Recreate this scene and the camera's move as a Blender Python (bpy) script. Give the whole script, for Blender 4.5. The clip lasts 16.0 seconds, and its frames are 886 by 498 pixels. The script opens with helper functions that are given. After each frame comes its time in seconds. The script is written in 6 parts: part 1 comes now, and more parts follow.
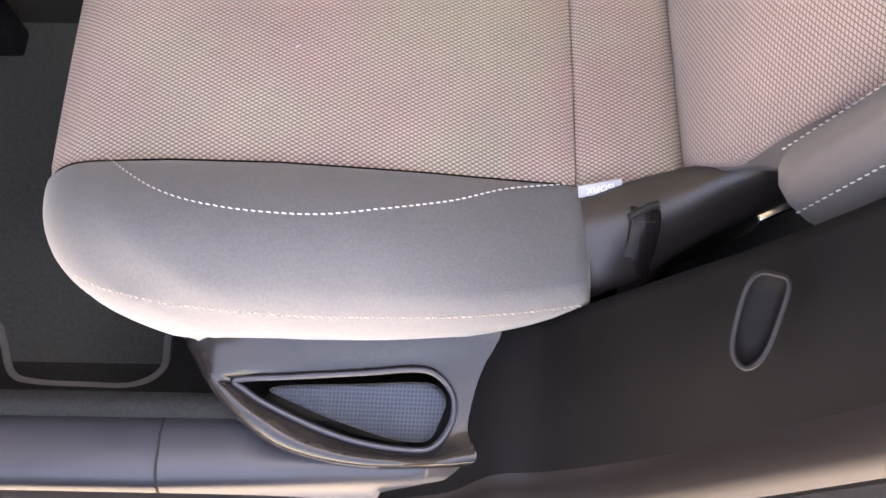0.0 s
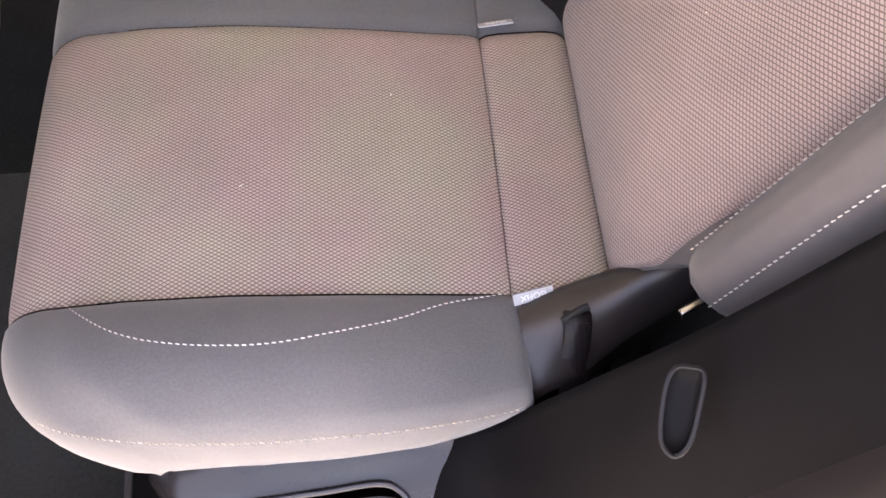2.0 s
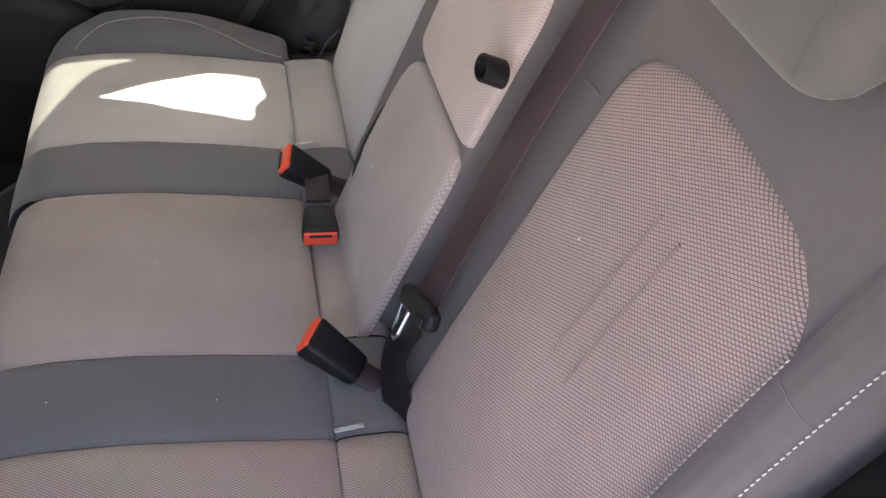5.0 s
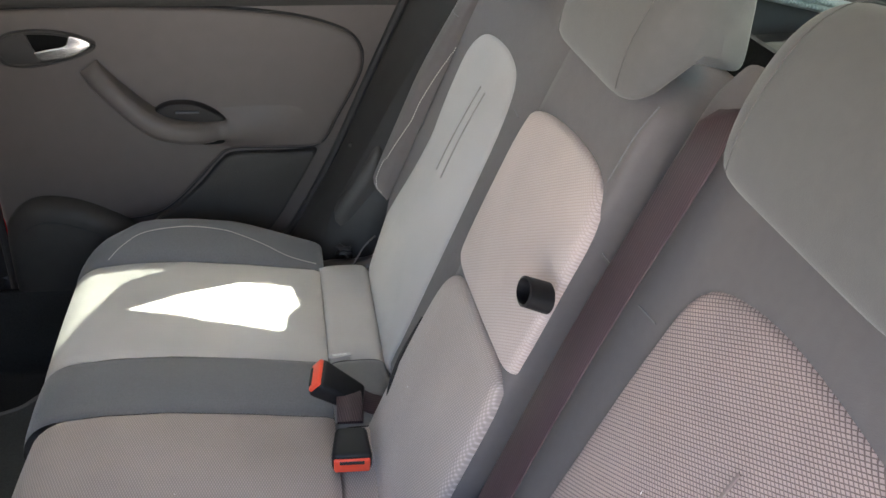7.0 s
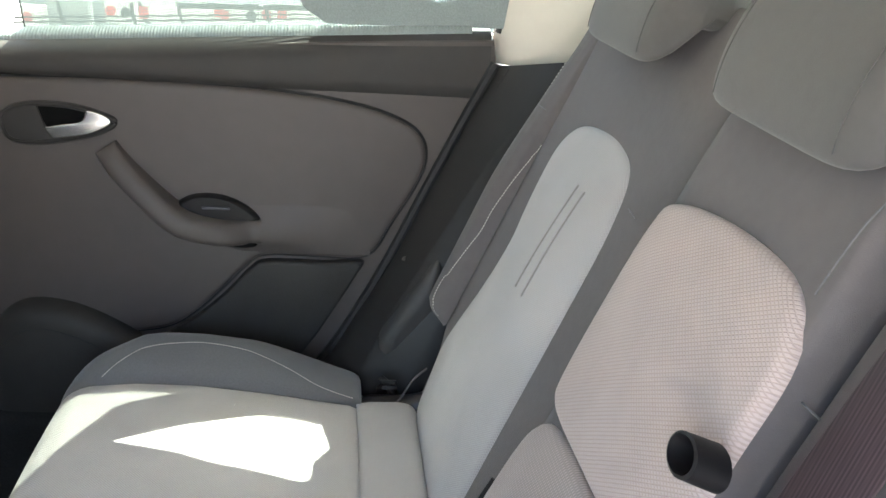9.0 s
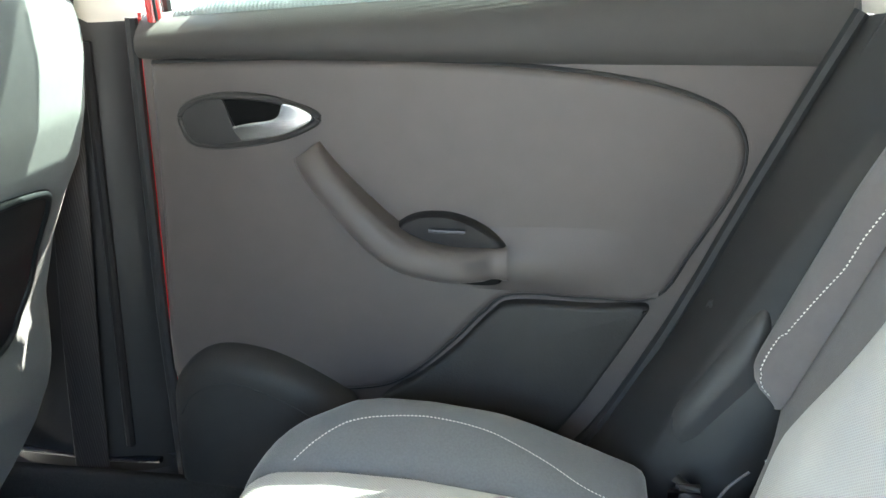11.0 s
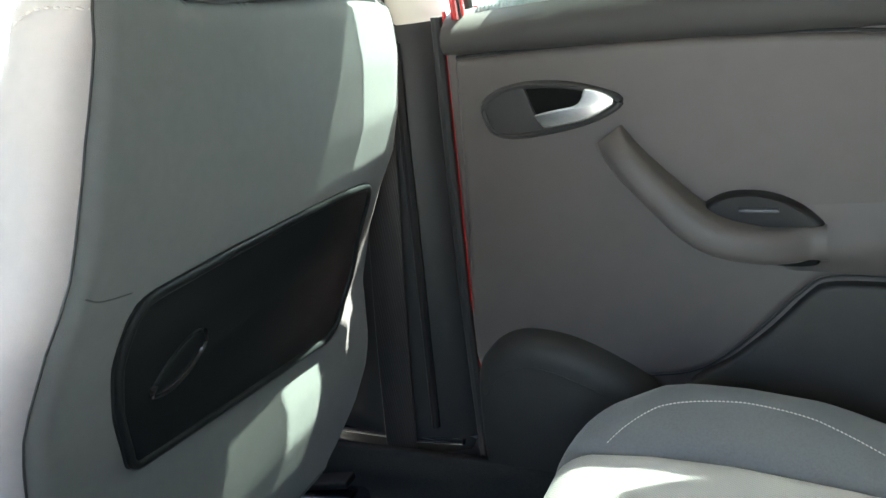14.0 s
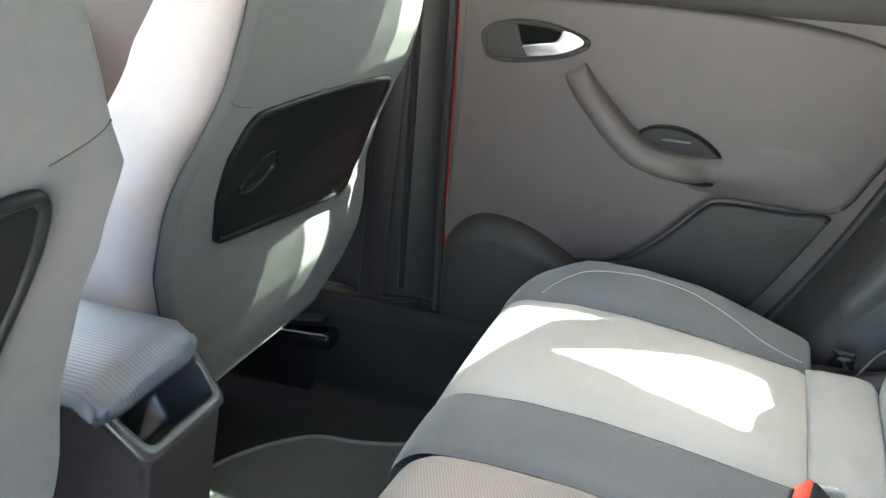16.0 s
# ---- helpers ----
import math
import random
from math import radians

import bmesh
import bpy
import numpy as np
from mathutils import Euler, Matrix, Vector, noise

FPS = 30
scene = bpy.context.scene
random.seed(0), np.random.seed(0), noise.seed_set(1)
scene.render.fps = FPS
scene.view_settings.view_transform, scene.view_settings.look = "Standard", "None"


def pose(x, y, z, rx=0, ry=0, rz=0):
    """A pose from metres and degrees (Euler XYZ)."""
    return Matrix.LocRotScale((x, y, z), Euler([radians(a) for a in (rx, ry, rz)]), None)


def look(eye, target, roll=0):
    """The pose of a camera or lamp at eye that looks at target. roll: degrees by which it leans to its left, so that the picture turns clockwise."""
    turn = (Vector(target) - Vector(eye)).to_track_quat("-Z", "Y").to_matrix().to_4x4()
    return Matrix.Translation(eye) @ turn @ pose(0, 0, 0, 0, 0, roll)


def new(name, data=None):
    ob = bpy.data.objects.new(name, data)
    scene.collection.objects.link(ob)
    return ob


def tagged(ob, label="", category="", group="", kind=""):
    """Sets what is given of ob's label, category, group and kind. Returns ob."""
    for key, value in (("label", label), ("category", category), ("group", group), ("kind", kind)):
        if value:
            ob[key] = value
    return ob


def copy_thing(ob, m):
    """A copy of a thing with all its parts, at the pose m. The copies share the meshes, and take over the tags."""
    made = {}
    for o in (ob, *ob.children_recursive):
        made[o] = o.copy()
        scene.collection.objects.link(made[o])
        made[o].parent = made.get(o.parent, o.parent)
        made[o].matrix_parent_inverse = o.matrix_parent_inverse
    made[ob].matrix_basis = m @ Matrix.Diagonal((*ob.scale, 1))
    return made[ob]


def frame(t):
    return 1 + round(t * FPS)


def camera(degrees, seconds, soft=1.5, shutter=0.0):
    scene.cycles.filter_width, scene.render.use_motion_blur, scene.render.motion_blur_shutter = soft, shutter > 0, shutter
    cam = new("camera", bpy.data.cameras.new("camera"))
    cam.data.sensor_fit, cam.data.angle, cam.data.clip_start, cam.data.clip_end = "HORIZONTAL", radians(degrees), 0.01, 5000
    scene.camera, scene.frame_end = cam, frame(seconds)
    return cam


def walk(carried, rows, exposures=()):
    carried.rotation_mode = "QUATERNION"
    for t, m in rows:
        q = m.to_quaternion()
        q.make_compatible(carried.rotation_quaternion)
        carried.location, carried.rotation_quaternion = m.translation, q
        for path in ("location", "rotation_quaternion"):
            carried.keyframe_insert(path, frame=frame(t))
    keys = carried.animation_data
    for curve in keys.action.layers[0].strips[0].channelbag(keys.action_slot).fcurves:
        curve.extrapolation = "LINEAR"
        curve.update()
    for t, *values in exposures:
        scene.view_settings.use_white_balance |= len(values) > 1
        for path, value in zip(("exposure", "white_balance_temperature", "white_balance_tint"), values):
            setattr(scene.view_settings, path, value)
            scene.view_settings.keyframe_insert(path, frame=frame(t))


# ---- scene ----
cam = camera(51.76, 16.0, soft=1.5, shutter=0.0)
PATH = [
    (0, (-0.0958, -0.3059, 0.9164), (-0.1021, 0.0764, -0.0076), 0.08),
    (0.5, (-0.0938, -0.3052, 0.9180), (-0.0987, 0.0839, -0.0032), -0.10),
    (1, (-0.0916, -0.3047, 0.9244), (-0.0905, 0.1049, 0.0121), -0.18),
    (1.5, (-0.0914, -0.3061, 0.9369), (-0.0716, 0.1384, 0.0414), 0.65),
    (2, (-0.0872, -0.3149, 0.9583), (-0.0405, 0.1678, 0.0837), 1.23),
    (2.5, (-0.0907, -0.3233, 0.9832), (-0.0187, 0.1986, 0.1332), 2.15),
    (3, (-0.0862, -0.3330, 1.0113), (0.0030, 0.2290, 0.1890), 1.79),
    (3.5, (-0.0746, -0.3371, 1.0411), (0.0257, 0.2608, 0.2458), 2.05),
    (4, (-0.0644, -0.3441, 1.0674), (0.0532, 0.3044, 0.3154), 2.26),
    (4.5, (-0.0588, -0.3480, 1.0991), (0.1096, 0.3405, 0.3937), 4.45),
    (5, (-0.0625, -0.3489, 1.1214), (0.1304, 0.3853, 0.4704), 5.32),
    (5.2, (-0.0661, -0.3502, 1.1307), (0.1363, 0.3997, 0.5009), 5.58),
    (7.3, (-0.0407, -0.2412, 1.1100), (0.1169, 0.6284, 0.6420), 2.08),
    (7.5, (-0.0377, -0.2269, 1.1014), (0.1180, 0.6525, 0.6515), 1.87),
    (8, (-0.0513, -0.1822, 1.0626), (0.1175, 0.7124, 0.6489), 2.86),
    (8.2, (-0.0539, -0.1595, 1.0467), (0.1165, 0.7428, 0.6507), 3.83),
    (10.3, (-0.0489, 0.2453, 0.8535), (-0.0465, 1.1870, 0.5172), 1.61),
    (10.5, (-0.0484, 0.2785, 0.8481), (-0.0788, 1.2201, 0.5128), 0.75),
    (11, (-0.0804, 0.3577, 0.8518), (-0.2176, 1.2848, 0.5030), -0.55),
    (11.5, (-0.1351, 0.4205, 0.8639), (-0.3819, 1.3241, 0.5138), -3.56),
    (12, (-0.1701, 0.4393, 0.8817), (-0.5533, 1.3112, 0.5770), -6.45),
    (12.5, (-0.1664, 0.4337, 0.9232), (-0.6112, 1.3038, 0.7110), -8.44),
    (13, (-0.1628, 0.4051, 0.9273), (-0.6294, 1.2729, 0.7564), -7.80),
    (13.5, (-0.1593, 0.3806, 0.8791), (-0.5994, 1.2447, 0.6348), -8.35),
    (14, (-0.1413, 0.3325, 0.8407), (-0.5335, 1.1908, 0.5097), -7.36),
    (14.5, (-0.1244, 0.2710, 0.8172), (-0.4905, 1.1305, 0.4604), -5.31),
    (15, (-0.1357, 0.1857, 0.8068), (-0.4629, 1.0562, 0.4393), -1.04),
    (15.5, (-0.1368, 0.1076, 0.8362), (-0.4526, 0.9869, 0.4797), 1.93),
    (16, (-0.1130, -0.0046, 0.8491), (-0.4105, 0.8735, 0.4742), 3.00),
]
walk(cam, [(t, look(eye, target, roll)) for t, eye, target, roll in PATH],
     [(0, 4.1, 9200, 22), (1.5, 3.93, 9400, 25), (2.5, 3.77, 9300, 28), (3.5, 3.55, 9000, 29), (4.5, 3.40, 8000, 25), (5, 3.36, 7700, 22), (7.5, 3.58, 7000, 13), (8.2, 3.60, 6900, 12), (10.5, 4.18, 6800, 7), (11, 4.48, 6500, 4), (11.5, 4.75, 6300, 0), (12, 4.68, 6300, 0), (12.5, 4.0, 6200, 3), (13.0, 3.08, 6200, 4), (13.5, 2.6, 6300, 0), (13.7, 2.95, 6400, 0), (14.0, 4.05, 6500, 2), (14.5, 4.45, 6700, 4), (16, 4.5, 6900, 7)])

# ---- world and light ----
SUN = Vector((0.35, 0.52, 1.0)).normalized()
world = bpy.data.worlds.new("sky")
scene.world = world
world.use_nodes = True
wn = world.node_tree.nodes
wl = world.node_tree.links
sky = wn.new("ShaderNodeTexSky")
sky.sky_type = "NISHITA"
sky.sun_disc = False
sky.sun_elevation = math.asin(SUN.z)
sky.sun_rotation = math.atan2(SUN.x, SUN.y)
sky.dust_density = 3.0
sky.air_density = 1.0
wn["Background"].inputs["Strength"].default_value = 0.15
wl.new(sky.outputs[0], wn["Background"].inputs["Color"])
sun_data = bpy.data.lights.new("sun", "SUN")
sun_data.energy = 5.0
sun_data.angle = radians(0.5)
sun_data.color = (1.0, 0.95, 0.87)
sun = new("sun", sun_data)
sun.matrix_world = look(SUN * 20, (0, 0, 0))


# ---- materials ----
def mat(name, color, rough=0.6, metal=0.0, var=0.12, scale=40.0, bump=0.0, bump_scale=600.0, spec=0.5, coat=0.0, big=5.0, sheen=0.0):
    m = bpy.data.materials.new(name)
    m.use_nodes = True
    n, l = m.node_tree.nodes, m.node_tree.links
    b = n["Principled BSDF"]
    b.inputs["Roughness"].default_value = rough
    b.inputs["Metallic"].default_value = metal
    b.inputs["Specular IOR Level"].default_value = spec
    b.inputs["Coat Weight"].default_value = coat
    b.inputs["Sheen Weight"].default_value = sheen
    co = n.new("ShaderNodeTexCoord")
    a, c = n.new("ShaderNodeTexNoise"), n.new("ShaderNodeTexNoise")
    a.inputs["Scale"].default_value = scale
    a.inputs["Detail"].default_value = 4
    c.inputs["Scale"].default_value = big
    c.inputs["Detail"].default_value = 3
    mix = n.new("ShaderNodeMath")
    mix.operation = "ADD"
    l.new(co.outputs["Object"], a.inputs["Vector"])
    l.new(co.outputs["Object"], c.inputs["Vector"])
    l.new(a.outputs["Fac"], mix.inputs[0])
    l.new(c.outputs["Fac"], mix.inputs[1])
    ramp = n.new("ShaderNodeMapRange")
    ramp.inputs["From Min"].default_value, ramp.inputs["From Max"].default_value = 0.6, 1.4
    ramp.inputs["To Min"].default_value, ramp.inputs["To Max"].default_value = 1 - var, 1 + var
    l.new(mix.outputs[0], ramp.inputs["Value"])
    mul = n.new("ShaderNodeVectorMath")
    mul.operation = "SCALE"
    mul.inputs[0].default_value = color
    l.new(ramp.outputs[0], mul.inputs["Scale"])
    l.new(mul.outputs[0], b.inputs["Base Color"])
    if bump:
        g = n.new("ShaderNodeTexNoise")
        g.inputs["Scale"].default_value = bump_scale
        l.new(co.outputs["Object"], g.inputs["Vector"])
        bp = n.new("ShaderNodeBump")
        bp.inputs["Strength"].default_value = bump
        bp.inputs["Distance"].default_value = 0.0006
        l.new(g.outputs["Fac"], bp.inputs["Height"])
        l.new(bp.outputs["Normal"], b.inputs["Normal"])
    return m


def wave_mat(name, dark, light, waves, rough=0.9, bump=0.5, depth=0.0008, spec=0.2, mode="MAXIMUM", low=0.35, high=0.9, sheen=0.2, var=0.1, hue=0.0):
    """A cloth whose weave comes from crossing sine lines over the UV map, which is in metres. waves: (angle, pitch)."""
    m = bpy.data.materials.new(name)
    m.use_nodes = True
    n, l = m.node_tree.nodes, m.node_tree.links
    b = n["Principled BSDF"]
    b.inputs["Roughness"].default_value = rough
    b.inputs["Specular IOR Level"].default_value = spec
    b.inputs["Sheen Weight"].default_value = sheen
    b.inputs["Sheen Roughness"].default_value = 0.5
    uv = n.new("ShaderNodeTexCoord")
    last = None
    for angle, pitch in waves:
        d = n.new("ShaderNodeVectorMath")
        d.operation = "DOT_PRODUCT"
        k = 2 * math.pi / pitch
        d.inputs[1].default_value = (k * math.cos(radians(angle)), k * math.sin(radians(angle)), 0)
        l.new(uv.outputs["UV"], d.inputs[0])
        s = n.new("ShaderNodeMath")
        s.operation = "SINE"
        l.new(d.outputs["Value"], s.inputs[0])
        if last:
            j = n.new("ShaderNodeMath")
            j.operation = mode
            l.new(last.outputs[0], j.inputs[0])
            l.new(s.outputs[0], j.inputs[1])
            last = j
        else:
            last = s
    r = n.new("ShaderNodeMapRange")
    r.inputs["From Min"].default_value, r.inputs["From Max"].default_value = low, high
    l.new(last.outputs[0], r.inputs["Value"])
    c = n.new("ShaderNodeTexNoise")
    c.inputs["Scale"].default_value = 6.0
    c.inputs["Detail"].default_value = 5
    l.new(uv.outputs["Object"], c.inputs["Vector"])
    v = n.new("ShaderNodeMapRange")
    v.inputs["From Min"].default_value, v.inputs["From Max"].default_value = 0.3, 0.7
    v.inputs["To Min"].default_value, v.inputs["To Max"].default_value = 1 - var, 1 + var
    l.new(c.outputs["Fac"], v.inputs["Value"])
    mx = n.new("ShaderNodeMix")
    mx.data_type = "RGBA"
    mx.inputs["A"].default_value = (*dark, 1)
    mx.inputs["B"].default_value = (*light, 1)
    l.new(r.outputs[0], mx.inputs["Factor"])
    sc = n.new("ShaderNodeVectorMath")
    sc.operation = "SCALE"
    l.new(mx.outputs["Result"], sc.inputs[0])
    l.new(v.outputs[0], sc.inputs["Scale"])
    last_col = sc
    if hue:
        w = n.new("ShaderNodeTexNoise")
        w.inputs["Scale"].default_value = 7.0
        w.inputs["Detail"].default_value = 2
        l.new(uv.outputs["Object"], w.inputs["Vector"])
        wr = n.new("ShaderNodeMapRange")
        wr.inputs["From Min"].default_value, wr.inputs["From Max"].default_value = 0.40, 0.60
        l.new(w.outputs["Fac"], wr.inputs["Value"])
        tint = n.new("ShaderNodeMix")
        tint.data_type = "RGBA"
        tint.inputs["A"].default_value = (1 + hue, 1 - 0.8 * hue, 1 - 0.3 * hue, 1)
        tint.inputs["B"].default_value = (1 - 0.2 * hue, 1 + hue, 1 - 0.6 * hue, 1)
        l.new(wr.outputs[0], tint.inputs["Factor"])
        last_col = n.new("ShaderNodeVectorMath")
        last_col.operation = "MULTIPLY"
        l.new(sc.outputs[0], last_col.inputs[0])
        l.new(tint.outputs["Result"], last_col.inputs[1])
    l.new(last_col.outputs[0], b.inputs["Base Color"])
    bp = n.new("ShaderNodeBump")
    bp.inputs["Strength"].default_value = bump
    bp.inputs["Distance"].default_value = depth
    l.new(r.outputs[0], bp.inputs["Height"])
    l.new(bp.outputs["Normal"], b.inputs["Normal"])
    return m


def glass_mat(name, tint, rough=0.0, clear=0.94):
    m = bpy.data.materials.new(name)
    m.use_nodes = True
    n, l = m.node_tree.nodes, m.node_tree.links
    n.remove(n["Principled BSDF"])
    t, g, mx = n.new("ShaderNodeBsdfTransparent"), n.new("ShaderNodeBsdfGlossy"), n.new("ShaderNodeMixShader")
    t.inputs["Color"].default_value = (*tint, 1)
    g.inputs["Roughness"].default_value = rough
    mx.inputs["Fac"].default_value = 1 - clear
    l.new(t.outputs[0], mx.inputs[1])
    l.new(g.outputs[0], mx.inputs[2])
    l.new(mx.outputs[0], n["Material Output"].inputs["Surface"])
    return m


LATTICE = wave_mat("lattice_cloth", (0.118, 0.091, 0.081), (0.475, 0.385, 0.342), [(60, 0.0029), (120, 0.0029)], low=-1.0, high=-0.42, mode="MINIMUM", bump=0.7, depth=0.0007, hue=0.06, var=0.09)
# the cushion's lattice cloth, darkened for the weaker light on the backrest
SHADEDLATTICE = wave_mat("shaded_lattice_cloth", (0.138, 0.100, 0.093), (0.392, 0.298, 0.279), [(60, 0.0031), (120, 0.0031)], low=-1.0, high=-0.40, mode="MINIMUM", bump=0.7, depth=0.0007)
FINELATTICE = wave_mat("fine_lattice_cloth", (0.375, 0.305, 0.283), (0.455, 0.376, 0.35), [(57, 0.0031), (123, 0.0031)], low=-1.0, high=-0.2, mode="MINIMUM", bump=0.5)
RIBBED = wave_mat("ribbed_cloth", (0.275, 0.230, 0.217), (0.425, 0.360, 0.340), [(0, 0.0032), (90, 0.0075)], low=-0.2, high=1.0, mode="MULTIPLY", bump=0.4, depth=0.0005)
PLAIN = wave_mat("plain_cloth", (0.345, 0.326, 0.319), (0.445, 0.423, 0.414), [(45, 0.0024), (-45, 0.0024)], low=-0.3, high=1.0, bump=0.5, depth=0.0006)
TWILL = mat("dark_twill", (0.122, 0.121, 0.125), 0.92, bump=0.45, bump_scale=1100, var=0.16, scale=420, spec=0.2, sheen=0.3)
HEADCLOTH = mat("headrest_cloth", (0.092, 0.089, 0.087), 0.92, bump=0.35, bump_scale=1300, var=0.07, scale=90, spec=0.2, sheen=0.2)
BOLSTER = mat("bolster_cloth", (0.118, 0.106, 0.106), 0.92, bump=0.35, bump_scale=1300, var=0.08, scale=90, spec=0.2, sheen=0.15)
BLUEGREY = mat("back_cloth", (0.090, 0.093, 0.092), 0.92, bump=0.35, bump_scale=1300, var=0.08, scale=90, spec=0.2, sheen=0.15)
SIDECLOTH = mat("side_cloth", (0.46, 0.416, 0.403), 0.92, bump=0.35, bump_scale=1300, var=0.05, scale=90, spec=0.2, sheen=0.2)
MESHPAD = wave_mat("pocket_mesh", (0.050, 0.060, 0.078), (0.085, 0.10, 0.125), [(4, 0.0031), (91, 0.0034)], low=-0.4, high=1.0, bump=0.5, var=0.35)
DOORGREY = mat("door_grey_plastic", (0.072, 0.061, 0.058), 0.50, bump=0.25, bump_scale=900, var=0.06, spec=0.36)
DARKTRIM = mat("dark_trim_plastic", (0.038, 0.036, 0.036), 0.5, bump=0.25, bump_scale=900, var=0.1, spec=0.4)
BLACKTRIM = mat("black_plastic", (0.013, 0.012, 0.013), 0.5, bump=0.2, bump_scale=900, var=0.15, spec=0.22)
TRAYBLACK = mat("tray_plastic", (0.010, 0.011, 0.012), 0.42, bump=0.1, bump_scale=900, var=0.12, spec=0.12)
CONSOLEBROWN = mat("console_plastic", (0.034, 0.029, 0.029), 0.38, bump=0.15, bump_scale=900, var=0.08)
BROWNTRIM = mat("brown_grey_plastic", (0.085, 0.072, 0.072), 0.5, bump=0.2, bump_scale=900, var=0.08)
GLOSSBROWN = mat("satin_brown_plastic", (0.016, 0.0135, 0.014), 0.22, bump=0.06, bump_scale=900, var=0.1, spec=0.5)
LIPBROWN = mat("lip_plastic", (0.017, 0.0135, 0.0138), 0.50, bump=0.12, bump_scale=700, var=0.1, spec=0.26)
# near arch trim and recess; the mirrored far trim takes the lighter PILLARDARK
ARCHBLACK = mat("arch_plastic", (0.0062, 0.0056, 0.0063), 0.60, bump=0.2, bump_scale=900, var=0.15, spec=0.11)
CAPBLACK = mat("cap_plastic", (0.010, 0.011, 0.016), 0.22, var=0.1, spec=0.6)
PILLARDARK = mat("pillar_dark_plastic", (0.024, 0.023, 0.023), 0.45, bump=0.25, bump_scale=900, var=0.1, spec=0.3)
BEZEL = mat("bezel_plastic", (0.020, 0.022, 0.024), 0.30, bump=0.06, bump_scale=900, var=0.08, spec=0.55)
SEALGREEN = mat("window_seal_rubber", (0.020, 0.026, 0.025), 0.5, var=0.15)
COVERSATIN = mat("cover_plastic", (0.024, 0.0195, 0.020), 0.34, bump=0.08, bump_scale=900, var=0.1, spec=0.5)
SILLTRIM = mat("sill_plastic", (0.036, 0.039, 0.050), 0.36, bump=0.2, bump_scale=700, var=0.1)
# near-black for the shade inside the lever bowl and under the handle
RECESSSHADE = mat("recess_shade_black", (0.004, 0.004, 0.004), 0.7, bump=0.1, bump_scale=900, var=0.1, spec=0.08)
PADGREY = mat("pad_grey_plastic", (0.036, 0.033, 0.032), 0.62, bump=0.25, bump_scale=900, var=0.08, spec=0.35)
ROLLEDMESH = mat("rolled_mesh_cloth", (0.24, 0.28, 0.28), 0.7, bump=0.6, bump_scale=500, var=0.25, scale=500, spec=0.2)
# back cloth with the shade low on the seat put into its colour
SHADEDBACK = mat("shaded_back_cloth", (0.050, 0.056, 0.056), 0.92, bump=0.35, bump_scale=1300, var=0.08, scale=90, spec=0.2, sheen=0.15)
MIDTRIM = mat("mid_dark_plastic", (0.028, 0.026, 0.026), 0.5, bump=0.2, bump_scale=900, var=0.1, spec=0.3)
SPEAKERTRIM = mat("speaker_plastic", (0.026, 0.024, 0.023), 0.60, bump=0.5, bump_scale=420, var=0.15, spec=0.3)
RUBBER = mat("black_rubber", (0.012, 0.012, 0.013), 0.7, var=0.2)
HEADLINER = mat("beige_headliner", (0.62, 0.58, 0.50), 0.95, bump=0.3, bump_scale=700, var=0.05)
PILLAR = mat("beige_pillar_plastic", (0.60, 0.57, 0.50), 0.55, bump=0.15, bump_scale=900, var=0.04)
CARPET = mat("black_carpet", (0.022, 0.0222, 0.0225), 0.97, bump=1.0, bump_scale=700, var=0.35, scale=300, spec=0.1)
MATCLOTH = mat("charcoal_mat", (0.056, 0.060, 0.060), 0.95, bump=1.0, bump_scale=500, var=0.3, scale=220, spec=0.1, sheen=0.2)
PIPING = mat("grey_piping", (0.13, 0.13, 0.135), 0.7, var=0.1)
REDPAINT = mat("red_car_paint", (0.42, 0.012, 0.012), 0.25, var=0.03, coat=0.6)
REDBUTTON = mat("red_button_plastic", (0.80, 0.075, 0.035), 0.45, var=0.04)
CHROME = mat("satin_chrome", (0.66, 0.66, 0.65), 0.24, 1.0, var=0.03)
STEEL = mat("tongue_steel", (0.5, 0.5, 0.5), 0.3, 1.0, var=0.05)
# panel cloths darkened for the shade in the pressed channels
GROOVESHADE = mat("groove_shade_lattice", (0.325, 0.252, 0.235), 0.95, var=0.1, bump=0.4)
GROOVESHADEPLAIN = mat("groove_shade_plain", (0.27, 0.25, 0.24), 0.95, var=0.1, bump=0.4)
THREAD = mat("pale_thread", (0.62, 0.57, 0.53), 0.8, var=0.08)
LABEL = mat("grey_label_cloth", (0.42, 0.42, 0.44), 0.8, var=0.06, bump=0.4)
LETTER = mat("white_lettering", (0.85, 0.85, 0.86), 0.7, var=0.03)
WEBBING = wave_mat("belt_webbing", (0.031, 0.0195, 0.0232), (0.078, 0.050, 0.0590), [(0, 0.0190), (8, 0.0030)], low=-0.6, high=1.0, mode="MULTIPLY", bump=0.2, depth=0.0002, sheen=0.0, rough=0.5, spec=0.22, var=0.25)
DARKWEBBING = wave_mat("dark_webbing", (0.010, 0.008, 0.009), (0.018, 0.014, 0.015), [(0, 0.0085), (8, 0.0030)], low=-0.6, high=1.0, mode="MULTIPLY", bump=0.3, depth=0.0003, sheen=0.0, rough=0.4)
FRONTWEB = wave_mat("front_webbing", (0.018, 0.015, 0.015), (0.046, 0.041, 0.040), [(0, 0.020), (8, 0.0030)], low=-0.5, high=1.0, mode="MULTIPLY", bump=0.3, depth=0.0003, sheen=0.0, rough=0.45)
GLASS = glass_mat("tinted_glass", (0.70, 0.87, 0.82))
SCREENGLASS = glass_mat("windscreen_glass", (0.70, 0.76, 0.73))
